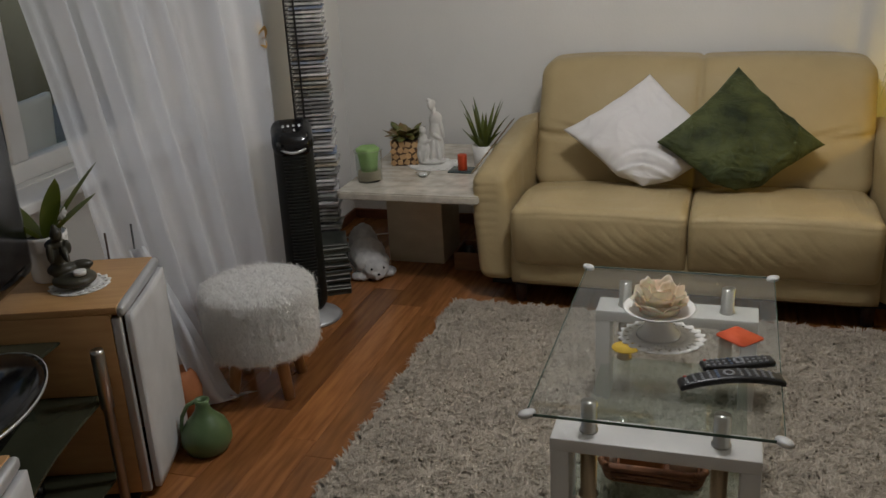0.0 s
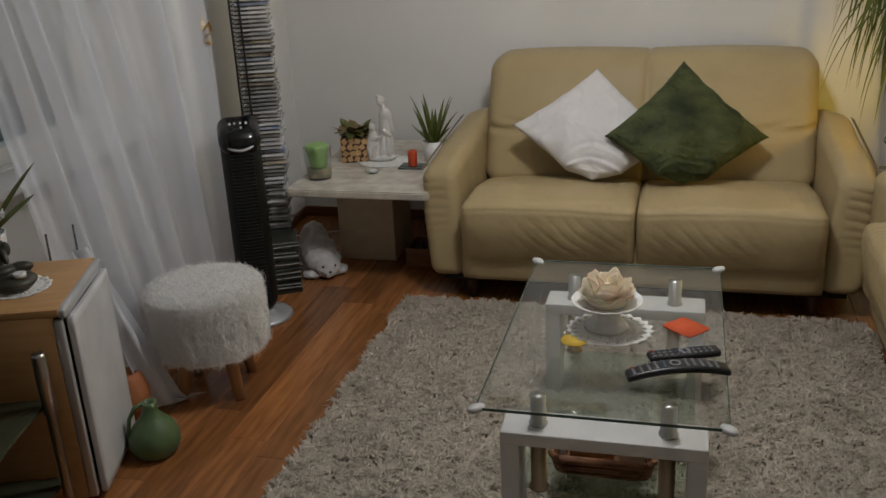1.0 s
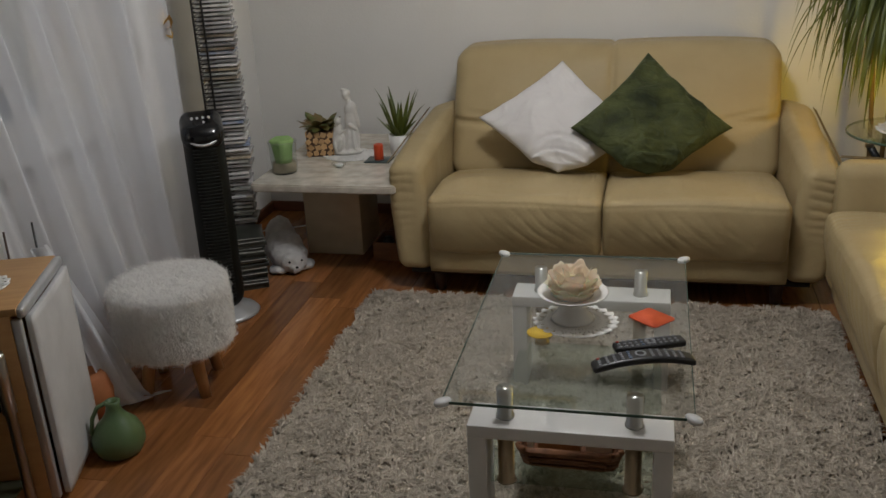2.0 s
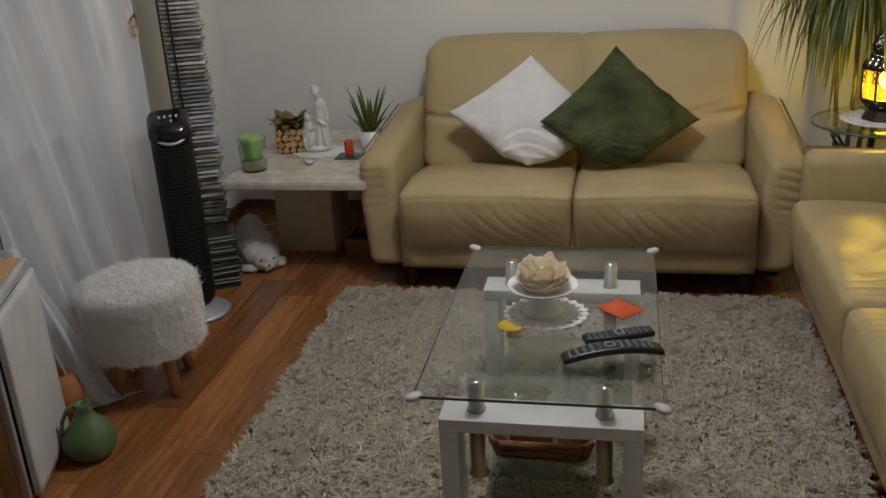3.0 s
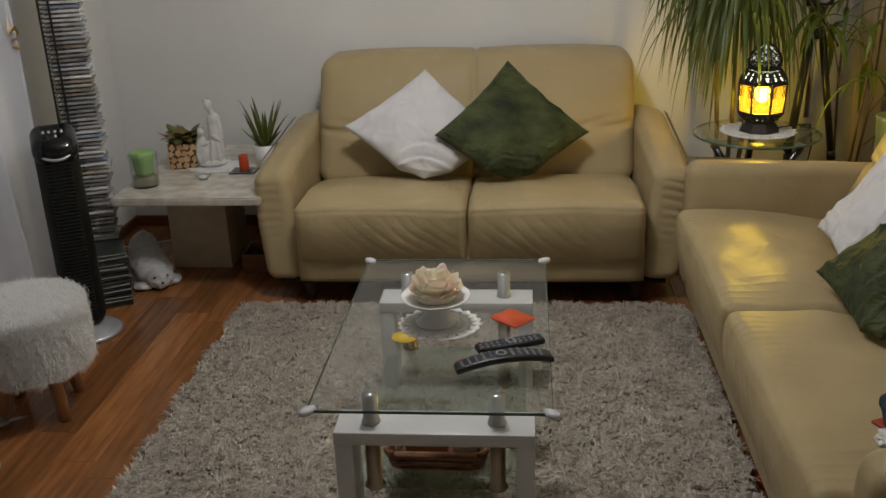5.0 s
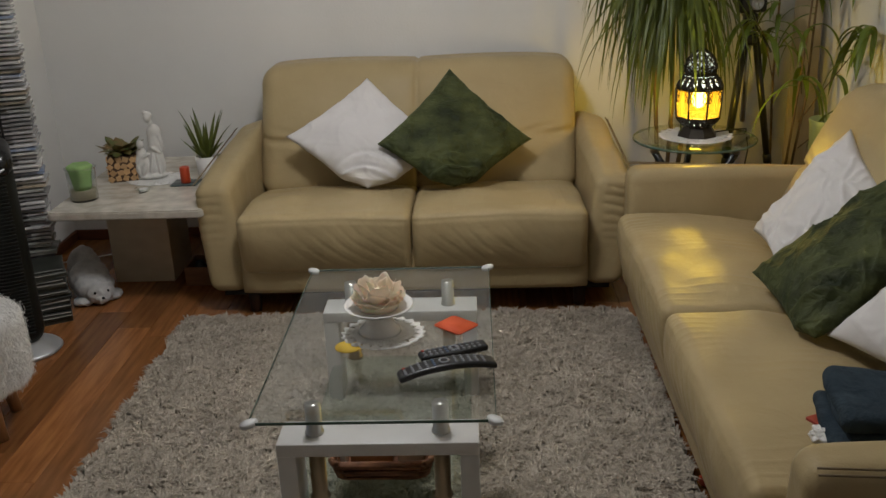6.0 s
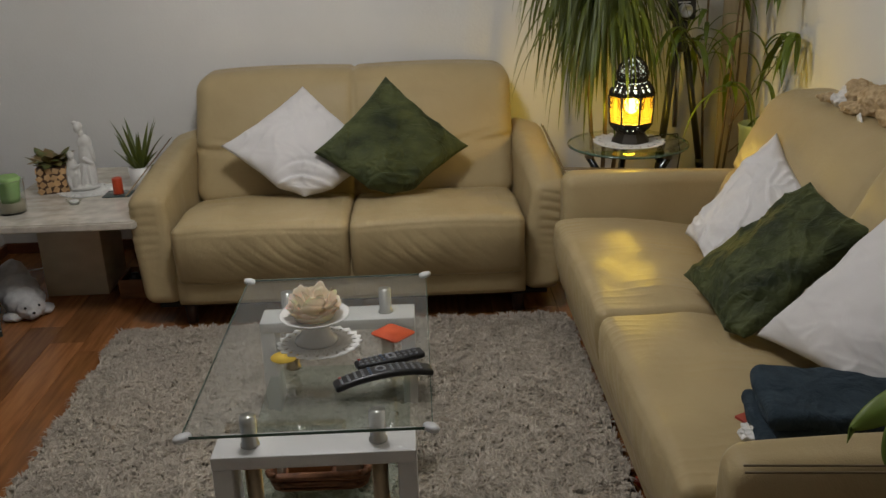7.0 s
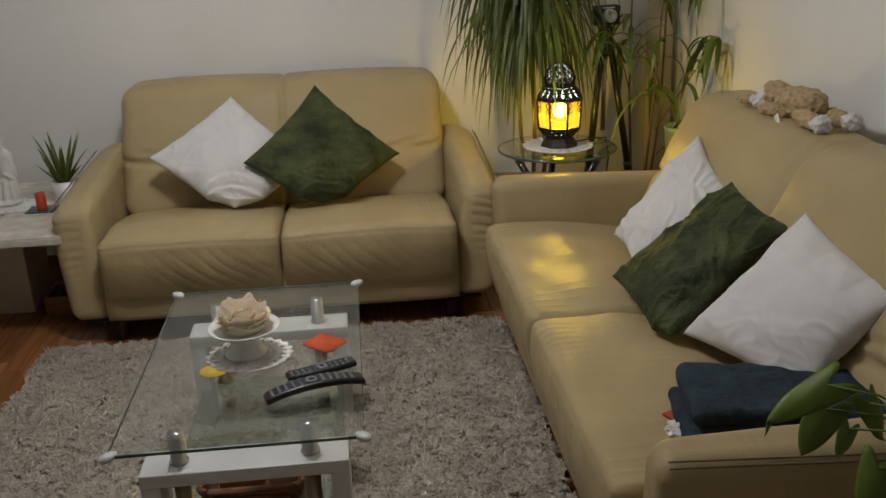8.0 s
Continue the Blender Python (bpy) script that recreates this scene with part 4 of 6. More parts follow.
# hem of the curtain lying on the floor
bm = bmesh.new()
rows = []
for i in range(15):
    t = i / 14
    c = Vector((-1.40 + 0.02 * t, 0.47, 0.62)).lerp(Vector((-1.24, 0.56, 0.02)), min(1, t * 1.2))
    if t > 0.83:
        c += Vector((0.05, 0.05, 0)) * (t - 0.83) * 6
    w = 0.035 + 0.03 * t
    rows.append([bm.verts.new(c + Vector((0.55, 0.83, 0)) * (w * (k / 6 * 2 - 1)) + Vector((0.02, -0.012, 0.004)) * math.cos(k * 1.7 + 2 * t)) for k in range(7)])
for lo, hi in zip(rows, rows[1:]):
    for k in range(6):
        bm.faces.new((lo[k], lo[k + 1], hi[k + 1], hi[k]))
tail = part("curtain_tail", bm, CURTAIN_CLOTH, CURTAIN, "loose end of the sheer cloth trailing on the floor")
so = tail.modifiers.new("cloth", "SOLIDIFY")
so.thickness = 0.002
for k, (x, y, zz, h) in enumerate(((-1.45, 0.385, 0.0, 0.70), (-1.45, 0.52, 0.0, 0.685))):
    tagged(part("garden_stick", tube([(x, y, zz), (x + 0.004, y + 0.004, h)], 0.0035, 6), BLACK if k else WALNUT), "thin dark stick standing behind the cabinet", "stick", "sticks by the curtain")

# plush seal lying in front of the tower
def two_tone(bms_mats, name, label, category, m, voxel=None):
    me = bpy.data.meshes.new(name)
    out = bmesh.new()
    for idx, (b, _) in enumerate(bms_mats):
        for f in b.faces:
            f.material_index = idx
        tmp = bpy.data.meshes.new("tmp")
        b.to_mesh(tmp)
        b.free()
        out.from_mesh(tmp)
        bpy.data.meshes.remove(tmp)
    out.to_mesh(me)
    out.free()
    for _, mt in bms_mats:
        me.materials.append(mt)
    me.shade_smooth()
    ob = new(name, me)
    ob.matrix_basis = m
    return tagged(ob, label, category)


def fluffy(bm, amount, size):
    for v in bm.verts:
        v.co += v.normal * amount * (noise.noise(v.co * size) + 0.6 * noise.noise(v.co * size * 2.7))
    return bm


PLUSH_WHITE = material("white_plush", (0.66, 0.65, 0.63), 0.9, second=(0.52, 0.51, 0.50), scale=40, bump=0.8, bump_scale=160)
two_tone([(fluffy(blob([((-0.015, 0.075, 0.095), (0.075, 0.075, 0.125), (-22, 0, 0)), ((-0.01, 0.03, 0.085), (0.088, 0.09, 0.085)), ((0, -0.03, 0.066), (0.086, 0.08, 0.066)), ((0.012, -0.085, 0.05), (0.062, 0.055, 0.05)),
                        ((-0.055, -0.07, 0.020), (0.045, 0.045, 0.020), (0, 0, 30)), ((0.07, -0.06, 0.020), (0.042, 0.05, 0.020), (0, 0, -30)), ((0.015, -0.125, 0.036), (0.034, 0.022, 0.024))], 4), 0.006, 45), PLUSH_WHITE),
          (blob([((-0.012, -0.130, 0.066), (0.006, 0.006, 0.006)), ((0.044, -0.126, 0.066), (0.006, 0.006, 0.006)), ((0.017, -0.147, 0.043), (0.007, 0.006, 0.005))], 2), GLOSS_BLACK)],
         "plush_seal", "white plush seal toy lying on the floor", "plush toy", pose(-1.165, 1.865, 0.001, 0, 0, 30))
tagged(part("power_cable", tube([(-1.5, 2.3, 0.004), (-1.35, 2.32, 0.02), (-1.2, 2.30, 0.05), (-1.10, 2.36, 0.03), (-0.95, 2.4, 0.004)], 0.003, 6), CERAMIC), "thin white power cable along the wall", "cable")

# ---- television unit ----
CAB = (-1.15, 0.015, 0)
CAB_TURN = 19.5


def cabinet(v0, v1, label):
    """A beech cabinet with a curved silver edge; its front faces local +x, its width runs along y."""
    base = pose(*CAB, 0, 0, CAB_TURN) @ pose(0, v0, 0)
    c = thing("cabinet", (0, 0, 0), 0, label, "cabinet", "television unit")
    c.matrix_basis = base
    w, d, h = v1 - v0, 0.44, 0.63
    part("top", box((-d, 0, h - 0.022), (-0.002, w, h), 0.002), BEECH, c)
    part("side_panel", box((-d, 0, 0.03), (-0.022, 0.018, h - 0.022), 0.001), BEECH, c)
    part("side_panel", box((-d, w - 0.018, 0.03), (-0.022, w, h - 0.022), 0.001), BEECH, c)
    part("back_panel", box((-d, 0.018, 0.03), (-d + 0.006, w - 0.018, h - 0.022), 0), BEECH, c)
    part("plinth", box((-d + 0.02, 0.01, 0.0), (-0.04, w - 0.01, 0.03), 0.001), DARK, c)
    part("edge_profile", soft_box((0.014, w / 2, 0.017), 0.013, (6, 10, 6), lambda p: p + Vector((0.006, w / 2, h - 0.016))), SILVER, c, "rounded silver edge strip")
    part("edge_profile", box((-0.022, 0.0, 0.03), (0.004, 0.020, h - 0.034), 0.004), SILVER, c, "upright silver edge strip")
    door = part("door", soft_box((0.010, w / 2 - 0.013, 0.283), 0.003, (4, 10, 16), lambda p: p + Vector((0.017 + 0.005 * (1 - (p.y / (w / 2)) ** 2), w / 2 + 0.0115, 0.312))), DOOR_GREY, c, "pale grey door with a bowed front")
    part("lock", box((0.0275, w * 0.72, 0.070), (0.037, w * 0.72 + 0.012, 0.10), 0.002), BLACK, door, "small black keyhole plate")
    return c


cabinet(0.0, 0.40, "beech cabinet with silver edges and a pale grey door")
cabinet(-1.13, -0.735, "beech cabinet with silver edges beside the television")
bay = thing("media_shelf", (0, 0, 0), 0, "smoked glass shelves on chrome tubes between two cabinets", "shelf")
bay.matrix_basis = pose(*CAB, 0, 0, CAB_TURN)
SMOKE = material("smoked_glass", (0.055, 0.058, 0.036), 0.14, second=(0.035, 0.038, 0.024), scale=4)


def shelf_outline(back, front, sag):
    pts = [(-back, -0.73), (-back, -0.005)]
    for i in range(13):
        t = i / 12
        pts.append((front - sag * math.sin(math.pi * t), -0.005 - 0.725 * t))
    return pts[::-1]


for z, front, sag in ((0.10, -0.07, 0.04), (0.355, -0.07, 0.035), (0.53, -0.17, 0.05)):
    part("glass_shelf", prism(shelf_outline(0.42, front, sag), z, z + 0.01, 0.002), SMOKE, bay, "smoked black glass shelf with a bowed front", smooth=False)
for v in (-0.055, -0.68):
    part("tube", lathe([(0.014, 0.0), (0.014, 0.35), (0.019, 0.352), (0.019, 0.52), (0.017, 0.53)], 18, place=(-0.055, v, 0)), STEEL, bay, "chrome support tube")
part("back_board", box((-0.44, -0.73, 0.05), (-0.425, -0.003, 0.60), 0), DARK, bay)


def media_box(v0, v1, z, h, label):
    m = thing("media_player", (0, 0, 0), 0, label, "media player")
    m.matrix_basis = pose(*CAB, 0, 0, CAB_TURN)
    part("body", box((-0.42, v0, z), (-0.26, v1, z + h), 0.004), BLACK, m)
    part("front_panel", box((-0.259, v0 + 0.004, z + 0.004), (-0.254, v1 - 0.004, z + h - 0.004), 0.002), GLOSS_BLACK, m)
    for k in range(3):
        part("knob", moved(lathe([(0.011, 0), (0.010, 0.010), (0, 0.011)], 14), pose(-0.254, v1 - 0.05 - 0.06 * k, z + h / 2, 0, 90)), BLACK, m)


media_box(-0.52, -0.06, 0.3655, 0.065, "flat black media player on the glass shelf")
media_box(-0.55, -0.10, 0.111, 0.09, "black receiver on the lower glass shelf")
tv = thing("television", (0, 0, 0), 0, "black flat television on an oval glossy foot", "television")
tv.matrix_basis = pose(*CAB, 0, 0, CAB_TURN) @ pose(-0.27, -0.37, 0)
part("foot", lathe([(0, 0.5405), (0.235, 0.5405), (0.24, 0.548), (0.21, 0.562), (0.06, 0.575), (0, 0.576)], 48, lambda a, z: 1.0 / math.sqrt((math.cos(a) * 1.45) ** 2 + (math.sin(a) * 0.82) ** 2), cap=False), GLOSS_BLACK, tv, "oval glossy black foot")
part("foot_rim", lathe([(0.236, 0.5405), (0.243, 0.5405), (0.2445, 0.547), (0.240, 0.5485)], 48, lambda a, z: 1.0 / math.sqrt((math.cos(a) * 1.45) ** 2 + (math.sin(a) * 0.82) ** 2), cap=False), SILVER, tv, "thin silver rim")
part("neck", soft_box((0.02, 0.05, 0.07), 0.015, (4, 6, 6), lambda p: p + Vector((-0.02, 0, 0.63))), GLOSS_BLACK, tv)
part("housing", soft_box((0.03, 0.555, 0.335), 0.028, (6, 20, 16), lambda p: p + Vector((-0.03, 0, 1.02))), GLOSS_BLACK, tv, "glossy black housing with rounded corners")
part("screen", box((-0.004, -0.515, 0.73), (0.002, 0.515, 1.315), 0.001), material("dark_screen", (0.01, 0.01, 0.012), 0.18), tv, "dark switched-off screen")

# things on the far cabinet
dc = doily("lace_doily", (-1.36, 0.135, 0.6305), 0.088, "small crocheted cream doily on the cabinet", 1.0, 16)
BRONZE = material("dark_bronze", (0.030, 0.028, 0.020), 0.42, second=(0.055, 0.05, 0.03), scale=25, bump=0.2)
fused(blob([((0.0, 0, 0.022), (0.062, 0.062, 0.022)), ((-0.03, 0.02, 0.05), (0.042, 0.036, 0.02), (0, 0, 20)), ((0.02, 0.03, 0.05), (0.035, 0.02, 0.016)), ((-0.035, 0.025, 0.09), (0.028, 0.024, 0.042)), ((-0.035, 0.022, 0.125), (0.031, 0.02, 0.018)),
            ((-0.028, 0.012, 0.155), (0.017, 0.018, 0.022)), ((-0.012, -0.006, 0.10), (0.010, 0.030, 0.012), (40, 0, 20)), ((-0.052, 0.0, 0.105), (0.010, 0.012, 0.03)), ((-0.03, 0.016, 0.176), (0.009, 0.009, 0.009)), ((-0.005, 0.012, 0.115), (0.012, 0.010, 0.022))]),
      "statuette", BRONZE, 0.003, "dark bronze seated statuette with a candle bowl", "figurine", pose(-1.365, 0.125, 0.634, 0, 0, 35) @ Matrix.Scale(1.02, 4))
tagged(part("tealight", lathe([(0, 0.040), (0.018, 0.040), (0.019, 0.052), (0.015, 0.052), (0, 0.050)], 20, place=(-1.335, 0.115, 0.6345), cap=False), CERAMIC), "white tealight in the dark candle bowl", "candle")
op2 = thing("orchid_pot", (-1.49, 0.175, 0.63), 0, "white ceramic pot with a lacy rim and broad green leaves", "plant")
op2.scale = (1.12, 1.12, 1.12)
part("pot", lathe([(0, 0), (0.045, 0), (0.048, 0.004), (0.056, 0.125), (0.053, 0.126), (0.046, 0.01), (0, 0.008)], 28, cap=False), CERAMIC, op2, "white ceramic pot")
part("lace_rim", lathe([(0.0572, 0.088), (0.0578, 0.10), (0.0585, 0.118), (0.0590, 0.128), (0.057, 0.1285)], 60, lambda a, z: 1 + 0.022 * math.cos(15 * a) * (z > 0.11) + 0.008 * math.cos(30 * a + z * 300), cap=False), LACE, op2, "pierced white lace rim")
for a, up, ln, wd in ((2.9, 0.7, 0.26, 0.03), (0.3, 1.6, 0.26, 0.036), (0.75, 1.0, 0.17, 0.03), (4.6, 1.1, 0.18, 0.03), (-0.3, 2.4, 0.20, 0.03)):
    part("leaf", leaf((0.01 * math.cos(a), 0.01 * math.sin(a), 0.115), (math.cos(a), math.sin(a), up), ln, wd, 0.5, 0.18, 8, "oval"), LEAF, op2)
part("soil", lathe([(0.05, 0.112), (0, 0.118)], 16, cap=False), DARK, op2)
fp = thing("flower_pick", (-1.455, 0.20, 0.72), 0, "small white lace flower pick in the pot", "ornament")
part("stem", tube([(0, 0, 0), (0.012, 0.006, 0.11)], 0.0015, 5), BARK, fp)
part("flower", moved(lathe([(0.0, 0.0), (0.012, 0.001), (0.022, 0.002), (0.022, 0.005), (0, 0.006)], 40, lambda a, z: 1 + 0.1 * math.cos(10 * a), cap=False), pose(0.012, 0.004, 0.11, 80, 0, 20)), LACE, fp)

# gold butterfly clipped to the curtain edge
bf = thing("butterfly_ornament", (-1.385, 1.455, 1.165), 0, "gold butterfly ornament clipped to the curtain", "ornament")
GOLD = material("gilt_wire", (0.55, 0.36, 0.12), 0.4, 0.6, second=(0.42, 0.27, 0.10), scale=60)
for sgn in (-1, 1):
    for a, ln_, wd in ((50, 0.075, 0.020), (12, 0.055, 0.014), (-40, 0.060, 0.018)):
        dr_ = Vector((0.55 * sgn * math.cos(radians(a)) + 0.15, -0.5 * math.cos(radians(a)) * sgn - 0.15, math.sin(radians(a))))
        part("wing", leaf((0, 0, 0), dr_, ln_, wd, 0.15, 0.35, 6), GOLD, bf)
part("body", tube([(0.0, 0, -0.03), (0.004, 0, 0.0), (0.0, 0.004, 0.035)], 0.005, 8, 0.5), GOLD, bf)

# ---- on the coffee table ----
doily("lace_doily", (0.287, 0.485, 0.4505), 0.121, "round white crocheted doily on the glass", 0.92, 22)
cs = thing("cake_stand", (0.277, 0.495, 0.4535), 0, "white footed cake stand", "cake stand")
part("foot", lathe([(0.0, 0), (0.062, 0), (0.060, 0.008), (0.046, 0.020), (0.036, 0.045), (0.034, 0.066), (0, 0.066)], 40, cap=False), CERAMIC, cs)
part("plate", lathe([(0.0, 0.066), (0.045, 0.067), (0.085, 0.074), (0.099, 0.083), (0.101, 0.086), (0.097, 0.087), (0.08, 0.079), (0, 0.074)], 48, lambda a, z: 1 + 0.008 * math.cos(16 * a), cap=False), CERAMIC, cs)
fcn = thing("flower_candle", (0.277, 0.495, 0.5285), 0, "peach wax candle shaped like an open flower", "candle")
WAX = material("peach_wax", (0.97, 0.88, 0.73), 0.45, second=(0.96, 0.80, 0.61), scale=14, detail=3, bump=0.1)
WAX.node_tree.nodes["Principled BSDF"].inputs["Subsurface Weight"].default_value = 0.5
WAX.node_tree.nodes["Principled BSDF"].inputs["Subsurface Radius"].default_value = (0.02, 0.01, 0.006)
part("core", lathe([(0, 0), (0.056, 0.0), (0.060, 0.020), (0.045, 0.040), (0.022, 0.052), (0, 0.050)], 30, cap=False), WAX, fcn)
rs = random.Random(21)
for ring, (n, r0, out, hh, wd, z0) in enumerate(((7, 0.056, 0.026, 0.046, 0.036, 0.003), (6, 0.050, 0.020, 0.066, 0.038, 0.006), (5, 0.036, 0.018, 0.074, 0.036, 0.008), (4, 0.020, 0.012, 0.072, 0.026, 0.010))):
    for k in range(n):
        a = 2 * math.pi * (k + 0.5 * ring) / n + rs.uniform(-0.12, 0.12)
        tall, ruffle = hh * rs.uniform(0.92, 1.08), rs.uniform(0, 6)
        bm = bmesh.new()
        rowsp = []
        for i in range(10):
            t = i / 9
            wv = wd * (0.50 + 0.62 * math.sin(math.pi * (0.10 + 0.50 * t)))
            rowsp.append([])
            for j in range(13):
                q = j / 6 - 1
                cup = r0 + out * t ** 1.8 - 0.007 * q * q * (1 - 0.4 * t) + 0.004 * t ** 3 * math.sin(5 * q + ruffle)
                zz = z0 + tall * t * (1 - 0.34 * q * q) + 0.0035 * t * t * math.sin(6 * q + ruffle) - 0.012 * max(0, t - 0.7) * (ring < 2)
                b = a + wv * q / (r0 + 0.018)
                rowsp[-1].append(bm.verts.new((cup * math.cos(b), cup * math.sin(b), zz)))
        for lo, hi in zip(rowsp, rowsp[1:]):
            for j in range(12):
                bm.faces.new((lo[j], lo[j + 1], hi[j + 1], hi[j]))
        bmesh.ops.solidify(bm, geom=bm.faces[:], thickness=0.0045)
        part("petal", bm, WAX, fcn)

tagged(part("yellow_coaster", prism([(0.038 * math.cos(i * math.pi / 12), 0.038 * math.sin(i * math.pi / 12)) for i in range(24)], 0.4505, 0.4525), material("yellow_felt", (0.75, 0.50, 0.06), 0.8)), "round yellow coaster partly under the doily", "coaster").location = (0.196, 0.400, 0)
nap = rounded_rect(-0.052, -0.045, 0.052, 0.045, 0.012)
tagged(part("orange_coaster", moved(prism(nap, 0.0, 0.004, 0.001), pose(0.497, 0.527, 0.4505, 0, 0, -42)), material("orange_felt", (0.66, 0.10, 0.03), 0.75, second=(0.58, 0.08, 0.022), scale=30, bump=0.2)), "square orange coaster lying on the glass", "coaster")

BUTTON = material("grey_button", (0.22, 0.23, 0.25), 0.5)
BUTTON_BLUE = material("blue_button", (0.10, 0.14, 0.22), 0.5)
BUTTON_RED = material("red_button", (0.45, 0.05, 0.03), 0.5)


def remote(place, turn, length, width, arch, tilt, label, cols, rows_n):
    r = thing("remote_control", place, turn, label, "remote control", "remote controls")
    r.matrix_basis = pose(*place, 0, tilt, turn)
    lift = lambda x: arch * (1 - (2 * x / length) ** 2)
    part("body", soft_box((length / 2, width / 2, 0.0095), 0.008, (30, 8, 4), lambda p: Vector((p.x, p.y * (1 + 0.10 * math.cos(5 * p.x / length)), p.z + 0.0098 + lift(p.x)))), BLACK, r)
    for i in range(rows_n):
        for j in range(cols):
            x = -length * 0.43 + length * 0.80 * i / (rows_n - 1)
            y = width * 0.62 * (j / (cols - 1) - 0.5)
            if i in (5, 6) and cols > 3:
                continue
            mat = BUTTON_RED if (i == 0 and j == cols - 1) else BUTTON_BLUE if i == 4 else BUTTON
            part("button", moved(soft_box((0.0042, 0.0034, 0.002), 0.0018, (3, 3, 2)), Matrix.Translation((x, y, 0.0200 + lift(x)))), mat, r, smooth=True)
    x = -length * 0.43 + length * 0.80 * 5.5 / (rows_n - 1)
    part("ring_button", lathe([(0.009, 0.0), (0.015, 0.0), (0.015, 0.0025), (0.009, 0.0025)], 24, place=(x, 0, 0.0186 + lift(x)), cap=False), BUTTON, r, "round navigation ring")


remote((0.492, 0.345, 0.450), 21, 0.195, 0.046, 0.0, 0, "slim black remote control lying flat on the glass", 3, 11)
remote((0.478, 0.235, 0.450), 17, 0.265, 0.052, 0.020, 0, "long arched black remote control with grey buttons", 4, 12)

# wicker basket on the lower shelf
bk = thing("wicker_basket", (0.295, 0.250, 0.166), 0, "brown wicker basket with small things on the glass shelf", "basket")
WICKER = material("wicker", (0.30, 0.125, 0.05), 0.6, second=(0.12, 0.045, 0.018), scale=30, vary=0.15)
for k in range(5):
    z, g = 0.006 + 0.012 * k, 0.003 * k
    pts = []
    for i in range(65):
        x, y = rounded_rect(-0.122 - g, -0.075 - g, 0.122 + g, 0.075 + g, 0.03, 15)[i % 64]
        pts.append((x + 0.0022 * math.cos(math.pi * i + math.pi * k), y + 0.0022 * math.sin(math.pi * i + math.pi * k), z + 0.001 * math.sin(i * 2.2)))
    part("wicker_strand", tube(pts, 0.0058 if k < 4 else 0.009, 6), WICKER, bk)
part("bottom", box((-0.118, -0.07, 0.0), (0.118, 0.07, 0.008), 0.002), WICKER, bk)
tagged(part("hair_brush", joined(box((0.335, 0.225, 0.237), (0.415, 0.275, 0.250), 0.004), *[box((0.340 + 0.010 * i, 0.23, 0.250), (0.345 + 0.010 * i, 0.27, 0.262), 0.001, 1) for i in range(8)]), material("brush_wood", (0.45, 0.25, 0.10), 0.5)), "pale wooden brush lying in the basket", "brush")
tagged(part("wooden_box", box((0.205, 0.225, 0.174), (0.32, 0.30, 0.252), 0.006), STOOL_WOOD), "small brown wooden box in the basket", "box")
tagged(part("paper_packet", box((0.180, 0.205, 0.174), (0.195, 0.265, 0.262), 0.002), CERAMIC), "white paper packet standing in the basket", "packet")
tagged(part("pale_card_box", box((0.335, 0.225, 0.174), (0.405, 0.30, 0.236), 0.003), material("card", (0.55, 0.48, 0.38), 0.7)), "pale cardboard box under the brush in the basket", "box")

# ---- corner with lantern ----
gt = thing("corner_table", (1.49, 1.925, 0), 0, "round glass side table on crossed black legs", "side table")
gtop = part("glass_top", lathe([(0, 0.640), (0.252, 0.640), (0.256, 0.642), (0.256, 0.648), (0.252, 0.650), (0, 0.650)], 64, cap=False), THIN, gt, "round clear glass top")
part("glass_rim", lathe([(0.2525, 0.6400), (0.2566, 0.6425), (0.2566, 0.6475), (0.2525, 0.6500)], 64, cap=False), GREEN_RIM, gtop, "greenish polished glass edge")
gtop.visible_shadow = False
for k in range(3):
    a = radians(200 + 120 * k)
    b = a + radians(150)
    part("leg", tube([(0.19 * math.cos(a), 0.19 * math.sin(a), 0.61), (0.20 * math.cos(b), 0.20 * math.sin(b), 0.0)], 0.015, 12), GLOSS_BLACK, gt, "black slanted tube leg")
    part("pad", lathe([(0.017, 0.605), (0.017, 0.632), (0.010, 0.6395)], 14, place=(0.19 * math.cos(a), 0.19 * math.sin(a), 0)), STEEL, gt, "chrome pad under the glass")
doily("lace_doily", (1.50, 1.945, 0.6505), 0.155, "white lace doily under the lantern", 1.0, 20)

IRON = material("aged_iron", (0.030, 0.026, 0.020), 0.5, 0.6, second=(0.05, 0.04, 0.03), scale=40)
AMBER = sheer("amber_glass", (0.17, 0.085, 0.008), 0.6, 0.60, (1.0, 0.75, 0.07))
MILK = sheer("frosted_pane", (0.13, 0.16, 0.21), 0.7, 0.05)
ln = thing("lantern", (1.505, 1.945, 0.654), 8, "lit Moroccan style pierced metal lantern with amber panes", "lantern")
ln.scale = (1.0, 1.0, 1.09)
oct8 = lambda r, z, k: (r * math.cos(2 * math.pi * k / 8), r * math.sin(2 * math.pi * k / 8), z)


def octa(profile, closed=False):
    return lathe(profile + profile[:1] if closed else profile, 8, cap=not closed)


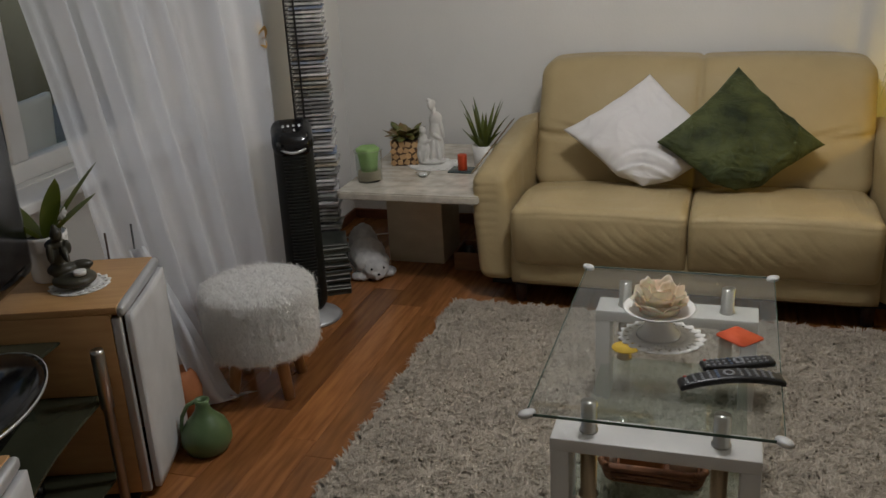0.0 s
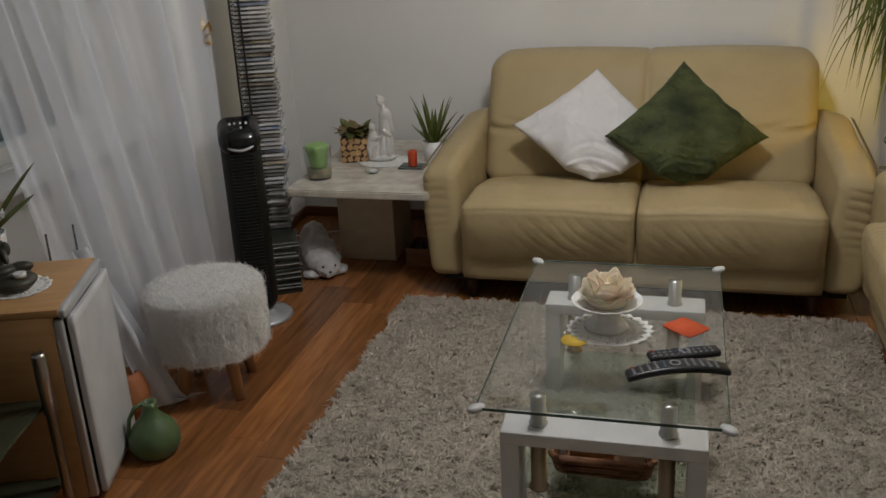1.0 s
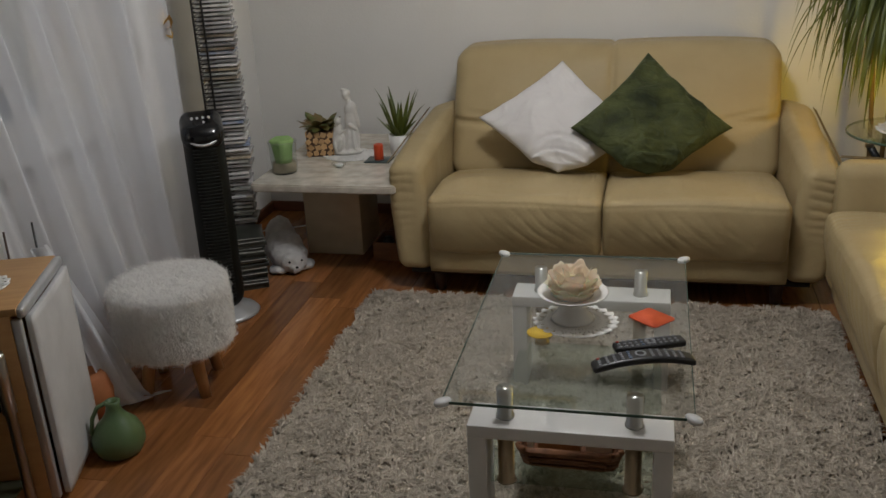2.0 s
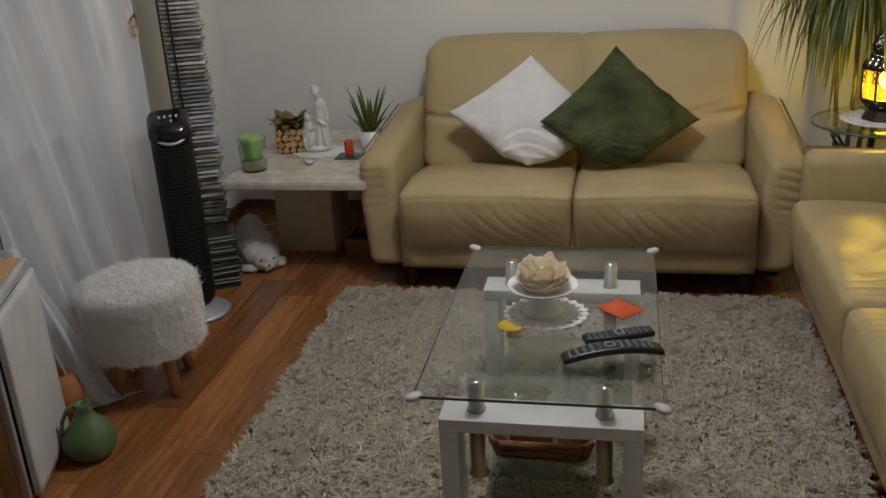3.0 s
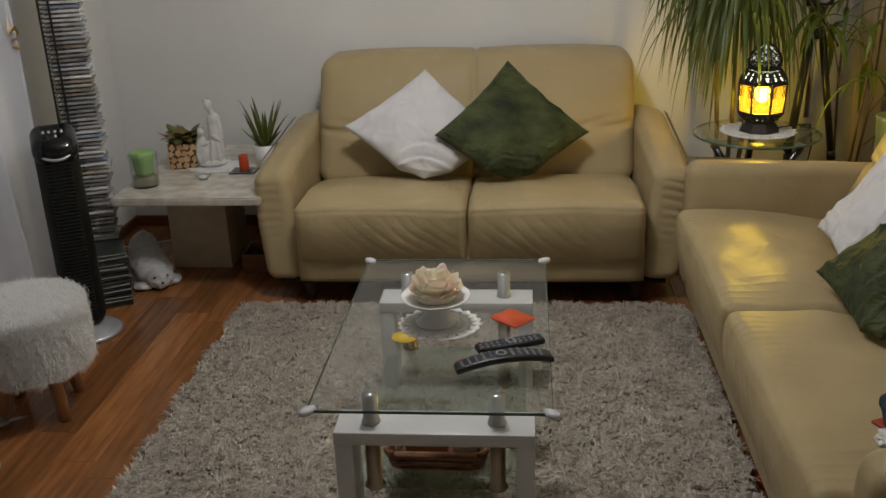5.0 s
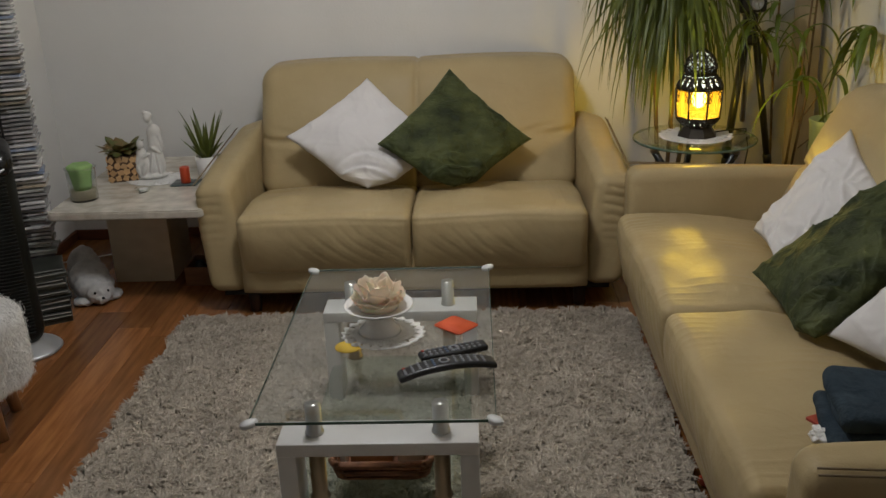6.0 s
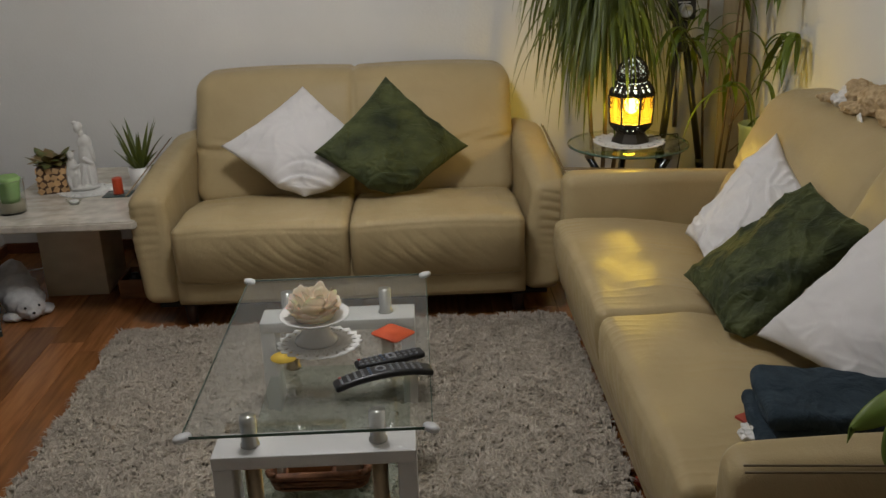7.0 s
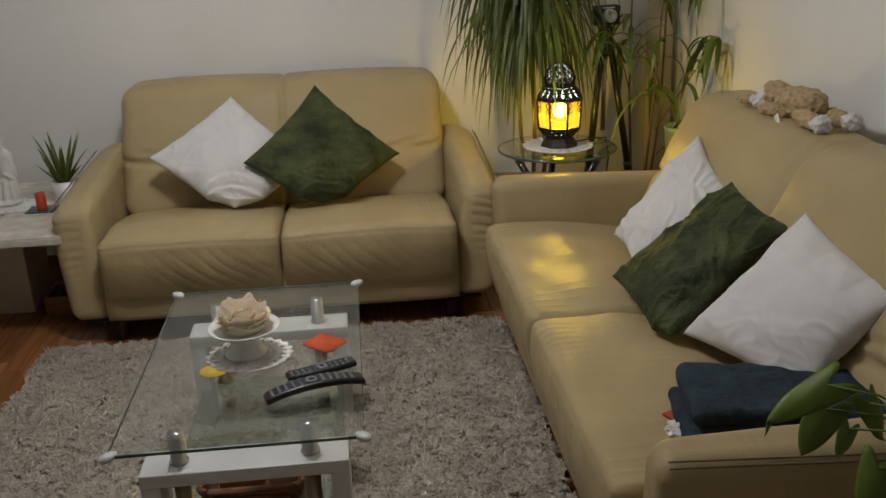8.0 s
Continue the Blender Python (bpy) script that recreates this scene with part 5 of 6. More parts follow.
part("foot", octa([(0.085, 0.0), (0.082, 0.006), (0.058, 0.036), (0.060, 0.040)]), IRON, ln, smooth=False)
part("lower_ring", octa([(0.084, 0.068), (0.094, 0.070), (0.096, 0.075), (0.094, 0.079), (0.084, 0.079)], True), IRON, ln, smooth=False)
part("upper_ring", octa([(0.092, 0.180), (0.103, 0.182), (0.103, 0.188), (0.092, 0.190)], True), IRON, ln, smooth=False)
part("collar_ring", octa([(0.058, 0.232), (0.069, 0.234), (0.069, 0.242), (0.058, 0.246)], True), IRON, ln, smooth=False)
part("finial", lathe([(0.012, 0.325), (0.016, 0.330), (0.007, 0.338), (0.010, 0.348), (0.0, 0.358)], 16, cap=False), IRON, ln)
pane = None
for k in range(8):
    a, b = k, k + 1
    lo1, lo2, hi1, hi2 = oct8(0.091, 0.078, a), oct8(0.091, 0.078, b), oct8(0.098, 0.181, a), oct8(0.098, 0.181, b)
    bm = bmesh.new()
    bm.faces.new([bm.verts.new(q) for q in (lo1, lo2, hi2, hi1)])
    part("pane", bm, AMBER, ln, "amber glass pane", smooth=False)
    part("rib", tube([oct8(0.094, 0.072, k), oct8(0.101, 0.186, k)], 0.0042, 6), IRON, ln)
    for z0, r0, z1, r1, inset in ((0.040, 0.060, 0.070, 0.092, 0.003), (0.188, 0.101, 0.234, 0.067, 0.003)):
        bm = bmesh.new()
        bm.faces.new([bm.verts.new(q) for q in (oct8(r0 - inset, z0, a), oct8(r0 - inset, z0, b), oct8(r1 - inset, z1, b), oct8(r1 - inset, z1, a))])
        bmesh.ops.solidify(bm, geom=bm.faces[:], thickness=0.001)
        pn = part("lining", bm, MILK, ln, smooth=False)
        pn.visible_shadow = z0 < 0.1
        p00, p01, p11, p10 = (Vector(oct8(r, z, q)) for r, z, q in ((r0, z0, a), (r0, z0, b), (r1, z1, b), (r1, z1, a)))
        at = lambda u, v, p00=p00, p01=p01, p10=p10, p11=p11: (p00 * (1 - u) + p01 * u) * (1 - v) + (p10 * (1 - u) + p11 * u) * v
        scroll = [tube([at(0, 0), at(0, 1)], 0.003, 5)]
        for c in (0.27, 0.73):
            scroll.append(tube([at(c + 0.20 * math.cos(t * 0.7), 0.5 + 0.40 * math.sin(t * 0.7)) for t in range(10)], 0.0062, 5))
        scroll += [tube([at(0.5, 0.05), at(0.42, 0.5), at(0.5, 0.95)], 0.0036, 5), tube([at(0.04, 0.5), at(0.5, 0.62), at(0.96, 0.5)], 0.0032, 5), tube([at(0.02, 0.12), at(0.98, 0.12)], 0.0034, 5)]
        part("scrollwork", joined(*scroll), IRON, ln, "pierced scrollwork")
    # small pierced arches at the head of each pane
    h00, h01 = Vector(hi1), Vector(hi2)
    for c in (0.16, 0.84):
        part("pane_tracery", tube([h00.lerp(h01, c + 0.11 * math.cos(t * 0.8)) * 1.01 + Vector((0, 0, -0.014 + 0.010 * math.sin(t * 0.8))) for t in range(9)], 0.0022, 5), IRON, ln)
        part("pane_tracery", tube([h00.lerp(h01, c + 0.09 * math.cos(t * 0.8)) * 1.01 + Vector((0, 0, -0.036 + 0.009 * math.sin(t * 0.8))) for t in range(9)], 0.0022, 5), IRON, ln)
    dome = [(0.064, 0.246), (0.066, 0.266), (0.058, 0.292), (0.040, 0.312), (0.014, 0.326)]
    part("dome_rib", tube([oct8(r, z, k) for r, z in dome], 0.0042, 6), IRON, ln)
    lat = []
    for (r0, z0), (r1, z1) in zip(dome[:3], dome[1:4]):
        lat += [tube([oct8(r0, z0, k), oct8(r1, z1, k + 0.5)], 0.0030, 5), tube([oct8(r0, z0, k + 0.5), oct8(r1, z1, k)], 0.0030, 5),
                tube([oct8(r0, z0, k + 0.5), oct8(r1, z1, k + 1)], 0.0030, 5), tube([oct8(r0, z0, k + 1), oct8(r1, z1, k + 0.5)], 0.0030, 5), tube([oct8(r0, z0, k), oct8(r0, z0, k + 1)], 0.0034, 5)]
    part("dome_lattice", joined(*lat), IRON, ln)
pn = part("dome_lining", lathe([(0.060, 0.247), (0.061, 0.267), (0.053, 0.291), (0.035, 0.309), (0.0, 0.321)], 24, cap=False), MILK, ln)
pn.visible_shadow = False
bulb = part("bulb", blob([((0, 0, 0.142), (0.030, 0.030, 0.036))]), glow("warm_bulb", (1.0, 0.82, 0.50), 45), ln, "warm glowing bulb")
bulb.visible_shadow = False
tagged(part("lantern_cable", tube([(1.58, 1.97, 0.657), (1.66, 2.0, 0.66), (1.735, 2.03, 0.655), (1.765, 2.08, 0.55), (1.76, 2.2, 0.2), (1.75, 2.4, 0.004)], 0.003, 6), BLACK), "thin black lamp cable over the table edge", "cable")

# ---- plants in the corner ----
def potted(name, place, pot_r, pot_h, pot_mat, label):
    p = thing(name, place, 0, label, "plant", "corner plants")
    part("pot", lathe([(0, 0), (pot_r * 0.75, 0), (pot_r, pot_h), (pot_r * 1.05, pot_h), (pot_r * 1.05, pot_h * 0.9), (pot_r * 0.9, pot_h * 0.92), (0, pot_h * 0.92)], 28, cap=False), pot_mat, p)
    return p


POT = material("olive_pot", (0.40, 0.42, 0.18), 0.5)
dr = potted("dracaena", (1.47, 2.36, 0), 0.13, 0.26, POT, "tall dragon tree with a crown of long drooping leaves")
for k, (x, y, h) in enumerate(((-0.03, -0.13, 1.42), (0.10, -0.03, 1.62), (-0.10, 0.02, 1.60))):
    part("trunk", tube([(x * 0.3, y * 0.3, 0.22), (x * 0.7 + 0.01, y * 0.8, 0.7), (x * 0.9, y, 1.1), (x, y, h)], 0.011, 10, 0.7), BARK, dr)
rs = random.Random(31)
crown = []
for x, y, h, n in ((-0.03, -0.13, 1.42, 175), (0.04, -0.03, 1.62, 18), (-0.10, 0.02, 1.60, 95)):
    for k in range(n):
        a = rs.uniform(0, 2 * math.pi)
        up = rs.uniform(-0.5, 1.2)
        zz = h + rs.uniform(-0.30, 0.05)
        if y + 0.5 * math.sin(a) > 0.18:
            a = -a
        crown.append(leaf((x, y, zz), (math.cos(a), math.sin(a), up), rs.uniform(0.42, 0.72), rs.uniform(0.008, 0.0125), rs.uniform(3.0, 5.5), 0.3, 10))
ob = part("crown", joined(*crown), LEAF, dr, "mass of long narrow green leaves")
ob["kind"] = "stuff"

bb = potted("bamboo_plant", (2.03, 2.40, 0), 0.12, 0.24, POT, "slender bamboo-like plant with hanging narrow leaves")
rs = random.Random(44)
stems = [[(0.0, 0, 0.2), (0.01, -0.06, 0.6), (0.015, -0.12, 1.0), (0.03, -0.15, 1.6)], [(0.03, 0.02, 0.2), (0.06, -0.05, 0.7), (0.05, -0.10, 1.2), (0.04, -0.12, 1.75)], [(-0.05, 0, 0.2), (-0.10, -0.06, 0.8), (-0.12, -0.12, 1.2), (-0.13, -0.2, 1.55)],
         [(0.015, -0.12, 0.62), (0.07, -0.25, 0.80), (0.13, -0.38, 0.98), (0.165, -0.46, 1.07)], [(0.02, -0.13, 0.50), (0.06, -0.28, 0.62), (0.11, -0.42, 0.74)], [(-0.1, -0.06, 0.8), (-0.19, -0.18, 1.02), (-0.26, -0.26, 1.10)],
         [(0.015, -0.12, 0.75), (-0.06, -0.30, 0.86), (-0.10, -0.38, 0.84)]]
for s_ in stems:
    part("stem", tube(s_, 0.0065 if len(s_) > 3 and s_[0][2] < 0.3 else 0.003, 7, 0.6), BARK, bb)
crown = []


def hang(base, n, ln0, ln1, seed_dir=None):
    for _ in range(n):
        a = rs.uniform(0, 2 * math.pi)
        bx, by = Vector(base).x + 2.03, Vector(base).y + 2.40
        d = Vector((math.cos(a), math.sin(a), rs.uniform(-0.3, 0.8)))
        L = rs.uniform(ln0, ln1)
        if bx + 0.5 * L * d.x > 2.20:
            d.x = -abs(d.x) * 0.3
        if by + 0.5 * L * d.y > 2.60:
            d.y = -abs(d.y)
        crown.append(leaf(base, d, L, rs.uniform(0.011, 0.016), rs.uniform(2.6, 4.8), 0.3, 9))


for s_, cnt in zip(stems, (11, 8, 15, 6, 3, 10, 5)):
    v = [Vector(q) for q in s_]
    for _ in range(cnt):
        t = rs.uniform(0.45, 1.0) * (len(v) - 1)
        i = min(int(t), len(v) - 2)
        b = v[i].lerp(v[i + 1], t - i)
        if b.z > 0.72:
            hang(b, 1, 0.16, 0.34)
for q in ((0.165, -0.46, 1.07), (0.15, -0.43, 1.04)):
    hang(q, 7, 0.20, 0.30)
for q in ((0.03, -0.15, 1.42), (0.14, -0.34, 1.36), (-0.10, -0.20, 1.40)):
    hang(q, 7, 0.22, 0.34)
ob = part("crown", joined(*crown), LEAF_LIGHT, bb, "narrow hanging green leaves")
ob["kind"] = "stuff"
tp = thing("yellow_green_pot", (2.13, 2.13, 0), 0, "tall pale green planter standing in the corner", "planter")
part("body", lathe([(0, 0), (0.055, 0), (0.085, 0.64), (0.09, 0.66), (0.085, 0.665), (0.075, 0.63), (0, 0.62)], 28, cap=False), material("pale_green_glaze", (0.42, 0.48, 0.20), 0.4), tp)

# camera tripod
tr = thing("tripod", (1.80, 2.32, 0), 0, "black and silver camera tripod with a small camera on its head", "tripod")
for k in range(3):
    a = radians(225 + 120 * k)
    top = Vector((0.03 * math.cos(a), 0.03 * math.sin(a), 1.0))
    foot = Vector((0.20 * math.cos(a), 0.20 * math.sin(a), 0.0))
    legp = part("leg", tube([top, top.lerp(foot, 0.55)], 0.016, 10), BLACK, tr)
    part("lower_tube", tube([top.lerp(foot, 0.5), foot], 0.010, 8), STEEL, legp, "silver lower tube")
    part("clamp", tube([top.lerp(foot, 0.53), top.lerp(foot, 0.57)], 0.020, 10), BLACK, legp)
part("column", tube([(0, 0, 0.62), (0, 0, 1.06)], 0.012, 10), STEEL, tr, "silver centre column")
part("shoulder", lathe([(0.03, 0.97), (0.042, 0.985), (0.042, 1.015), (0.02, 1.03)], 20), BLACK, tr)
part("head", soft_box((0.03, 0.028, 0.035), 0.012, (6, 6, 6), lambda p: p + Vector((0, 0, 1.075))), BLACK, tr)
part("pan_handle", tube([(0.0, -0.02, 1.08), (0.03, -0.10, 1.02), (0.05, -0.17, 0.96)], 0.006, 8), BLACK, tr)
cm = thing("camera_body", (1.80, 2.31, 1.112), 10, "small dark compact camera on the tripod head", "camera")
part("body", soft_box((0.062, 0.025, 0.045), 0.010, (8, 5, 8), lambda p: p + Vector((0, 0, 0.045))), BLACK, cm)
part("lens", moved(lathe([(0.030, 0), (0.030, 0.03), (0.024, 0.034), (0.020, 0.02), (0, 0.018)], 24, cap=False), pose(0.0, -0.024, 0.045, 90)), SILVER, cm, "silver ringed lens")
part("name_bar", box((-0.03, -0.0258, 0.077), (0.03, -0.0250, 0.083), 0), SILVER, cm, smooth=False)

# tall narrow board leaning in the corner
tagged(part("leaning_board", moved(box((-0.065, -0.012, 0), (0.065, 0.012, 1.75), 0.004), pose(2.15, 2.555, 0.0, -2.0)), material("taupe_board", (0.50, 0.41, 0.27), 0.6, second=(0.43, 0.35, 0.22), scale=5, stretch=(10, 1, 1))), "tall narrow taupe board leaning in the corner", "board")

# ---- on the long sofa ----
BLANKET = material("blue_grey_fleece", (0.026, 0.040, 0.052), 0.95, second=(0.038, 0.055, 0.070), scale=30, bump=0.5, bump_scale=250, spec=0.15, creases=(0.9, 9.0))
bl = thing("blanket", (1.585, -0.155, 0.462), -9, "folded dark blue-grey fleece blanket on the sofa seat", "blanket")


def layer(zc, half, seed, dx):
    def f(p):
        q = Vector(p)
        e = p.x / half[0]
        q.z += 0.014 * noise.noise(Vector((p.x * 8, p.y * 8, seed))) + 0.008 * noise.noise(Vector((p.x * 20, p.y * 14, seed))) + 0.010 * max(0, -e) ** 2 * math.sin(8 * p.y + seed)
        q.y += 0.010 * noise.noise(Vector((p.x * 6, p.z * 9, seed + 5)))
        q.x += 0.012 * noise.noise(Vector((p.y * 9, p.z * 9, seed + 9)))
        q.z -= 0.018 * max(0, e) * (zc > 0.06)
        return q + Vector((dx, 0, zc))
    return soft_box(half, half[2] * 0.98, (50, 26, 8), f)


for zc, half, sd, dx in ((0.024, (0.258, 0.118, 0.026), 1.0, -0.014), (0.053, (0.235, 0.108, 0.013), 4.0, 0.006), (0.069, (0.240, 0.110, 0.012), 5.5, 0.000), (0.092, (0.248, 0.114, 0.024), 7.0, -0.006)):
    part("fold", layer(zc, half, sd, dx), BLANKET, bl)
tagged(part("red_booklet", moved(box((-0.05, -0.075, 0), (0.05, 0.075, 0.008), 0.002), pose(1.385, -0.10, 0.468, 0, 0, 25)), material("red_cover", (0.35, 0.03, 0.015), 0.5)), "red booklet under the folded blanket", "booklet")
bm = bmesh.new()
bmesh.ops.create_icosphere(bm, subdivisions=4, radius=0.032)
for v in bm.verts:
    v.co *= 1 + 0.35 * noise.noise(v.co * 60) + 0.2 * noise.noise(v.co * 130)
    v.co.z *= 0.6
tagged(part("paper_tissue", moved(bm, pose(1.325, -0.135, 0.478)), CERAMIC, None, smooth=False), "crumpled white paper tissue on the seat", "tissue")

TAN = material("tan_plush", (0.52, 0.39, 0.23), 0.95, second=(0.34, 0.24, 0.13), scale=60, bump=1.0, bump_scale=140, spec=0.1)
tnt = TAN.node_tree
tco, sep = tnt.nodes.new("ShaderNodeTexCoord"), tnt.nodes.new("ShaderNodeVectorMath")
sep.operation = "DISTANCE"
sep.inputs[1].default_value = (-0.035, 0.19, 0.035)
tnt.links.new(tco.outputs["Object"], sep.inputs[0])
axes = tnt.nodes.new("ShaderNodeSeparateXYZ")
tnt.links.new(tco.outputs["Object"], axes.inputs[0])
near_muzzle, feet, either, blend = tnt.nodes.new("ShaderNodeMath"), tnt.nodes.new("ShaderNodeMath"), tnt.nodes.new("ShaderNodeMath"), tnt.nodes.new("ShaderNodeMix")
near_muzzle.operation, near_muzzle.inputs[1].default_value = "LESS_THAN", 0.040
feet.operation, feet.inputs[1].default_value = "LESS_THAN", -0.150
either.operation, blend.data_type = "MAXIMUM", "RGBA"
tnt.links.new(sep.outputs["Value"], near_muzzle.inputs[0])
tnt.links.new(axes.outputs[1], feet.inputs[0])
tnt.links.new(near_muzzle.outputs[0], either.inputs[0])
tnt.links.new(feet.outputs[0], either.inputs[1])
tan_in = tnt.nodes["Principled BSDF"].inputs["Base Color"]
tnt.links.new(tan_in.links[0].from_socket, blend.inputs[6])
blend.inputs[7].default_value = (0.66, 0.64, 0.62, 1)
tnt.links.new(either.outputs[0], blend.inputs[0])
tnt.links.new(blend.outputs[2], tan_in)
toy = fused(fluffy(blob([((0, 0.170, 0.048), (0.052, 0.062, 0.046)), ((0, 0.045, 0.048), (0.058, 0.085, 0.05)), ((0.0, -0.02, 0.058), (0.05, 0.06, 0.045)), ((-0.045, -0.09, 0.026), (0.026, 0.085, 0.026), (0, 0, -8)), ((0.045, -0.085, 0.026), (0.026, 0.085, 0.026), (0, 0, 8)),
                         ((-0.052, 0.09, 0.022), (0.022, 0.06, 0.020), (0, 0, 18)), ((-0.05, 0.215, 0.03), (0.020, 0.06, 0.014), (0, 0, 35)), ((0.05, 0.19, 0.035), (0.02, 0.06, 0.014), (0, 0, -30)), ((-0.03, 0.185, 0.03), (0.034, 0.036, 0.03)),
                         ((-0.046, -0.170, 0.028), (0.028, 0.024, 0.028)), ((0.046, -0.170, 0.028), (0.028, 0.024, 0.028))], 4), 0.009, 85),
            "plush_rabbit", TAN, 0.003, "fluffy tan plush rabbit with white paws lying on the sofa back", "plush toy", pose(2.075, 0.90, 0.940, 0, 0, 4) @ Matrix.Scale(1.08, 4))
toy.modifiers["ease"].iterations = 1
part("tag", moved(box((-0.012, -0.0008, -0.05), (0.012, 0.0008, 0.0), 0), pose(-0.075, 0.03, 0.02, 0, 35, 90)), CERAMIC, toy, "small white cloth tag")

# trailing plant beside the long sofa's arm
ps = thing("plant_stand", (1.80, -0.78, 0), 0, "small round wooden plant stand beside the sofa arm", "plant stand")
part("top", lathe([(0, 0.40), (0.15, 0.40), (0.155, 0.41), (0.15, 0.42), (0, 0.42)], 32, cap=False), STOOL_WOOD, ps)
for k in range(3):
    a = radians(90 + 120 * k)
    part("leg", tube([(0.09 * math.cos(a), 0.09 * math.sin(a), 0.40), (0.13 * math.cos(a), 0.13 * math.sin(a), 0)], 0.014, 10), STOOL_WOOD, ps)
pt = thing("pothos", (1.77, -0.78, 0.42), 0, "trailing pothos with heart-shaped leaves in a white pot", "plant")
part("pot", lathe([(0, 0), (0.07, 0), (0.09, 0.13), (0.094, 0.14), (0.088, 0.14), (0.08, 0.12), (0, 0.12)], 28, cap=False), CERAMIC, pt, "white ceramic pot")
def heart_leaf(base, tip, facing, width):
    """A heart-shaped leaf from stalk to tip, folded along its midrib, with wavy edges and lobes behind the stalk."""
    bm = bmesh.new()
    base, tip = Vector(base), Vector(tip)
    along = tip - base
    nrm = Vector(facing)
    nrm = (nrm - along * nrm.dot(along) / along.length_squared).normalized()
    across = along.normalized().cross(nrm)
    rows_, n, m = [], 14, 10
    for i in range(n + 1):
        t = i / n
        w = width * (1 - t) ** 0.75 * (0.85 + 0.55 * t)
        row = []
        for j in range(m + 1):
            q = 2 * j / m - 1
            back = -0.34 * along.length * (1 - t) ** 3 * math.sin(math.pi * min(1.0, abs(q) * 0.62))
            p = base + along * t + along.normalized() * back + across * (w * q)
            p += nrm * (-0.30 * w * q * q - 0.16 * along.length * t * t + 0.05 * width * math.sin(9 * t + 3 * q) * abs(q))
            row.append(bm.verts.new(p))
        rows_.append(row)
    for lo, hi in zip(rows_, rows_[1:]):
        for j in range(m):
            bm.faces.new((lo[j], lo[j + 1], hi[j + 1], hi[j]))
    bmesh.ops.remove_doubles(bm, verts=bm.verts, dist=0.0002)
    bmesh.ops.solidify(bm, geom=bm.faces[:], thickness=0.0006)
    return bm


HEART = (((1.398, -0.60, 0.832), (1.293, -0.60, 0.775), (0.1, -0.5, 0.85), 0.038), ((1.402, -0.60, 0.785), (1.352, -0.62, 0.712), (-0.3, -0.6, 0.75), 0.040), ((1.515, -0.60, 0.655), (1.470, -0.64, 0.580), (-0.2, -0.6, 0.8), 0.040),
         ((1.560, -0.60, 0.650), (1.60, -0.64, 0.58), (0.3, -0.6, 0.8), 0.040), ((1.505, -0.56, 0.765), (1.535, -0.58, 0.695), (0.2, -0.95, 0.2), 0.030), ((1.455, -0.59, 0.735), (1.425, -0.62, 0.70), (0.0, -0.9, 0.5), 0.022),
         ((1.60, -0.62, 0.74), (1.66, -0.66, 0.67), (0.2, -0.8, 0.5), 0.040), ((1.70, -0.86, 0.66), (1.66, -0.95, 0.60), (0, -0.6, 0.8), 0.040), ((1.86, -0.84, 0.68), (1.93, -0.90, 0.62), (0.3, -0.5, 0.8), 0.042))
for b, tip, facing, w in HEART:
    off = Vector((1.77, -0.78, 0.42))
    b, tip = Vector(b) - off, Vector(tip) - off
    part("leaf", heart_leaf(b, tip, facing, w), LEAF_LIGHT, pt)
    part("stem", tube([(0, 0, 0.12), Vector((0, 0, 0.12)).lerp(b, 0.4) + Vector((0, 0, 0.09)), Vector((0, 0, 0.12)).lerp(b, 0.8) + Vector((0, 0, 0.05)), b], 0.0022, 6), LEAF_LIGHT, pt)
# ---- small things by the long sofa and on the wall over the loveseat
tagged(part("red_slipper", soft_box((0.10, 0.045, 0.022), 0.02, (14, 8, 6), lambda p: Vector((1.285 + p.x, 0.36 + p.y * (1 - 1.2 * p.x * p.x / 0.012 * (p.x < 0)), 0.023 + p.z * (1 + 0.25 * p.x / 0.1)))), material("red_felt", (0.40, 0.05, 0.02), 0.9)), "red felt slipper pushed under the long sofa", "slipper")

# ---- above the view: pictures and ceiling lamp ----
GILT = material("gilt_frame", (0.45, 0.30, 0.10), 0.35, 0.7)


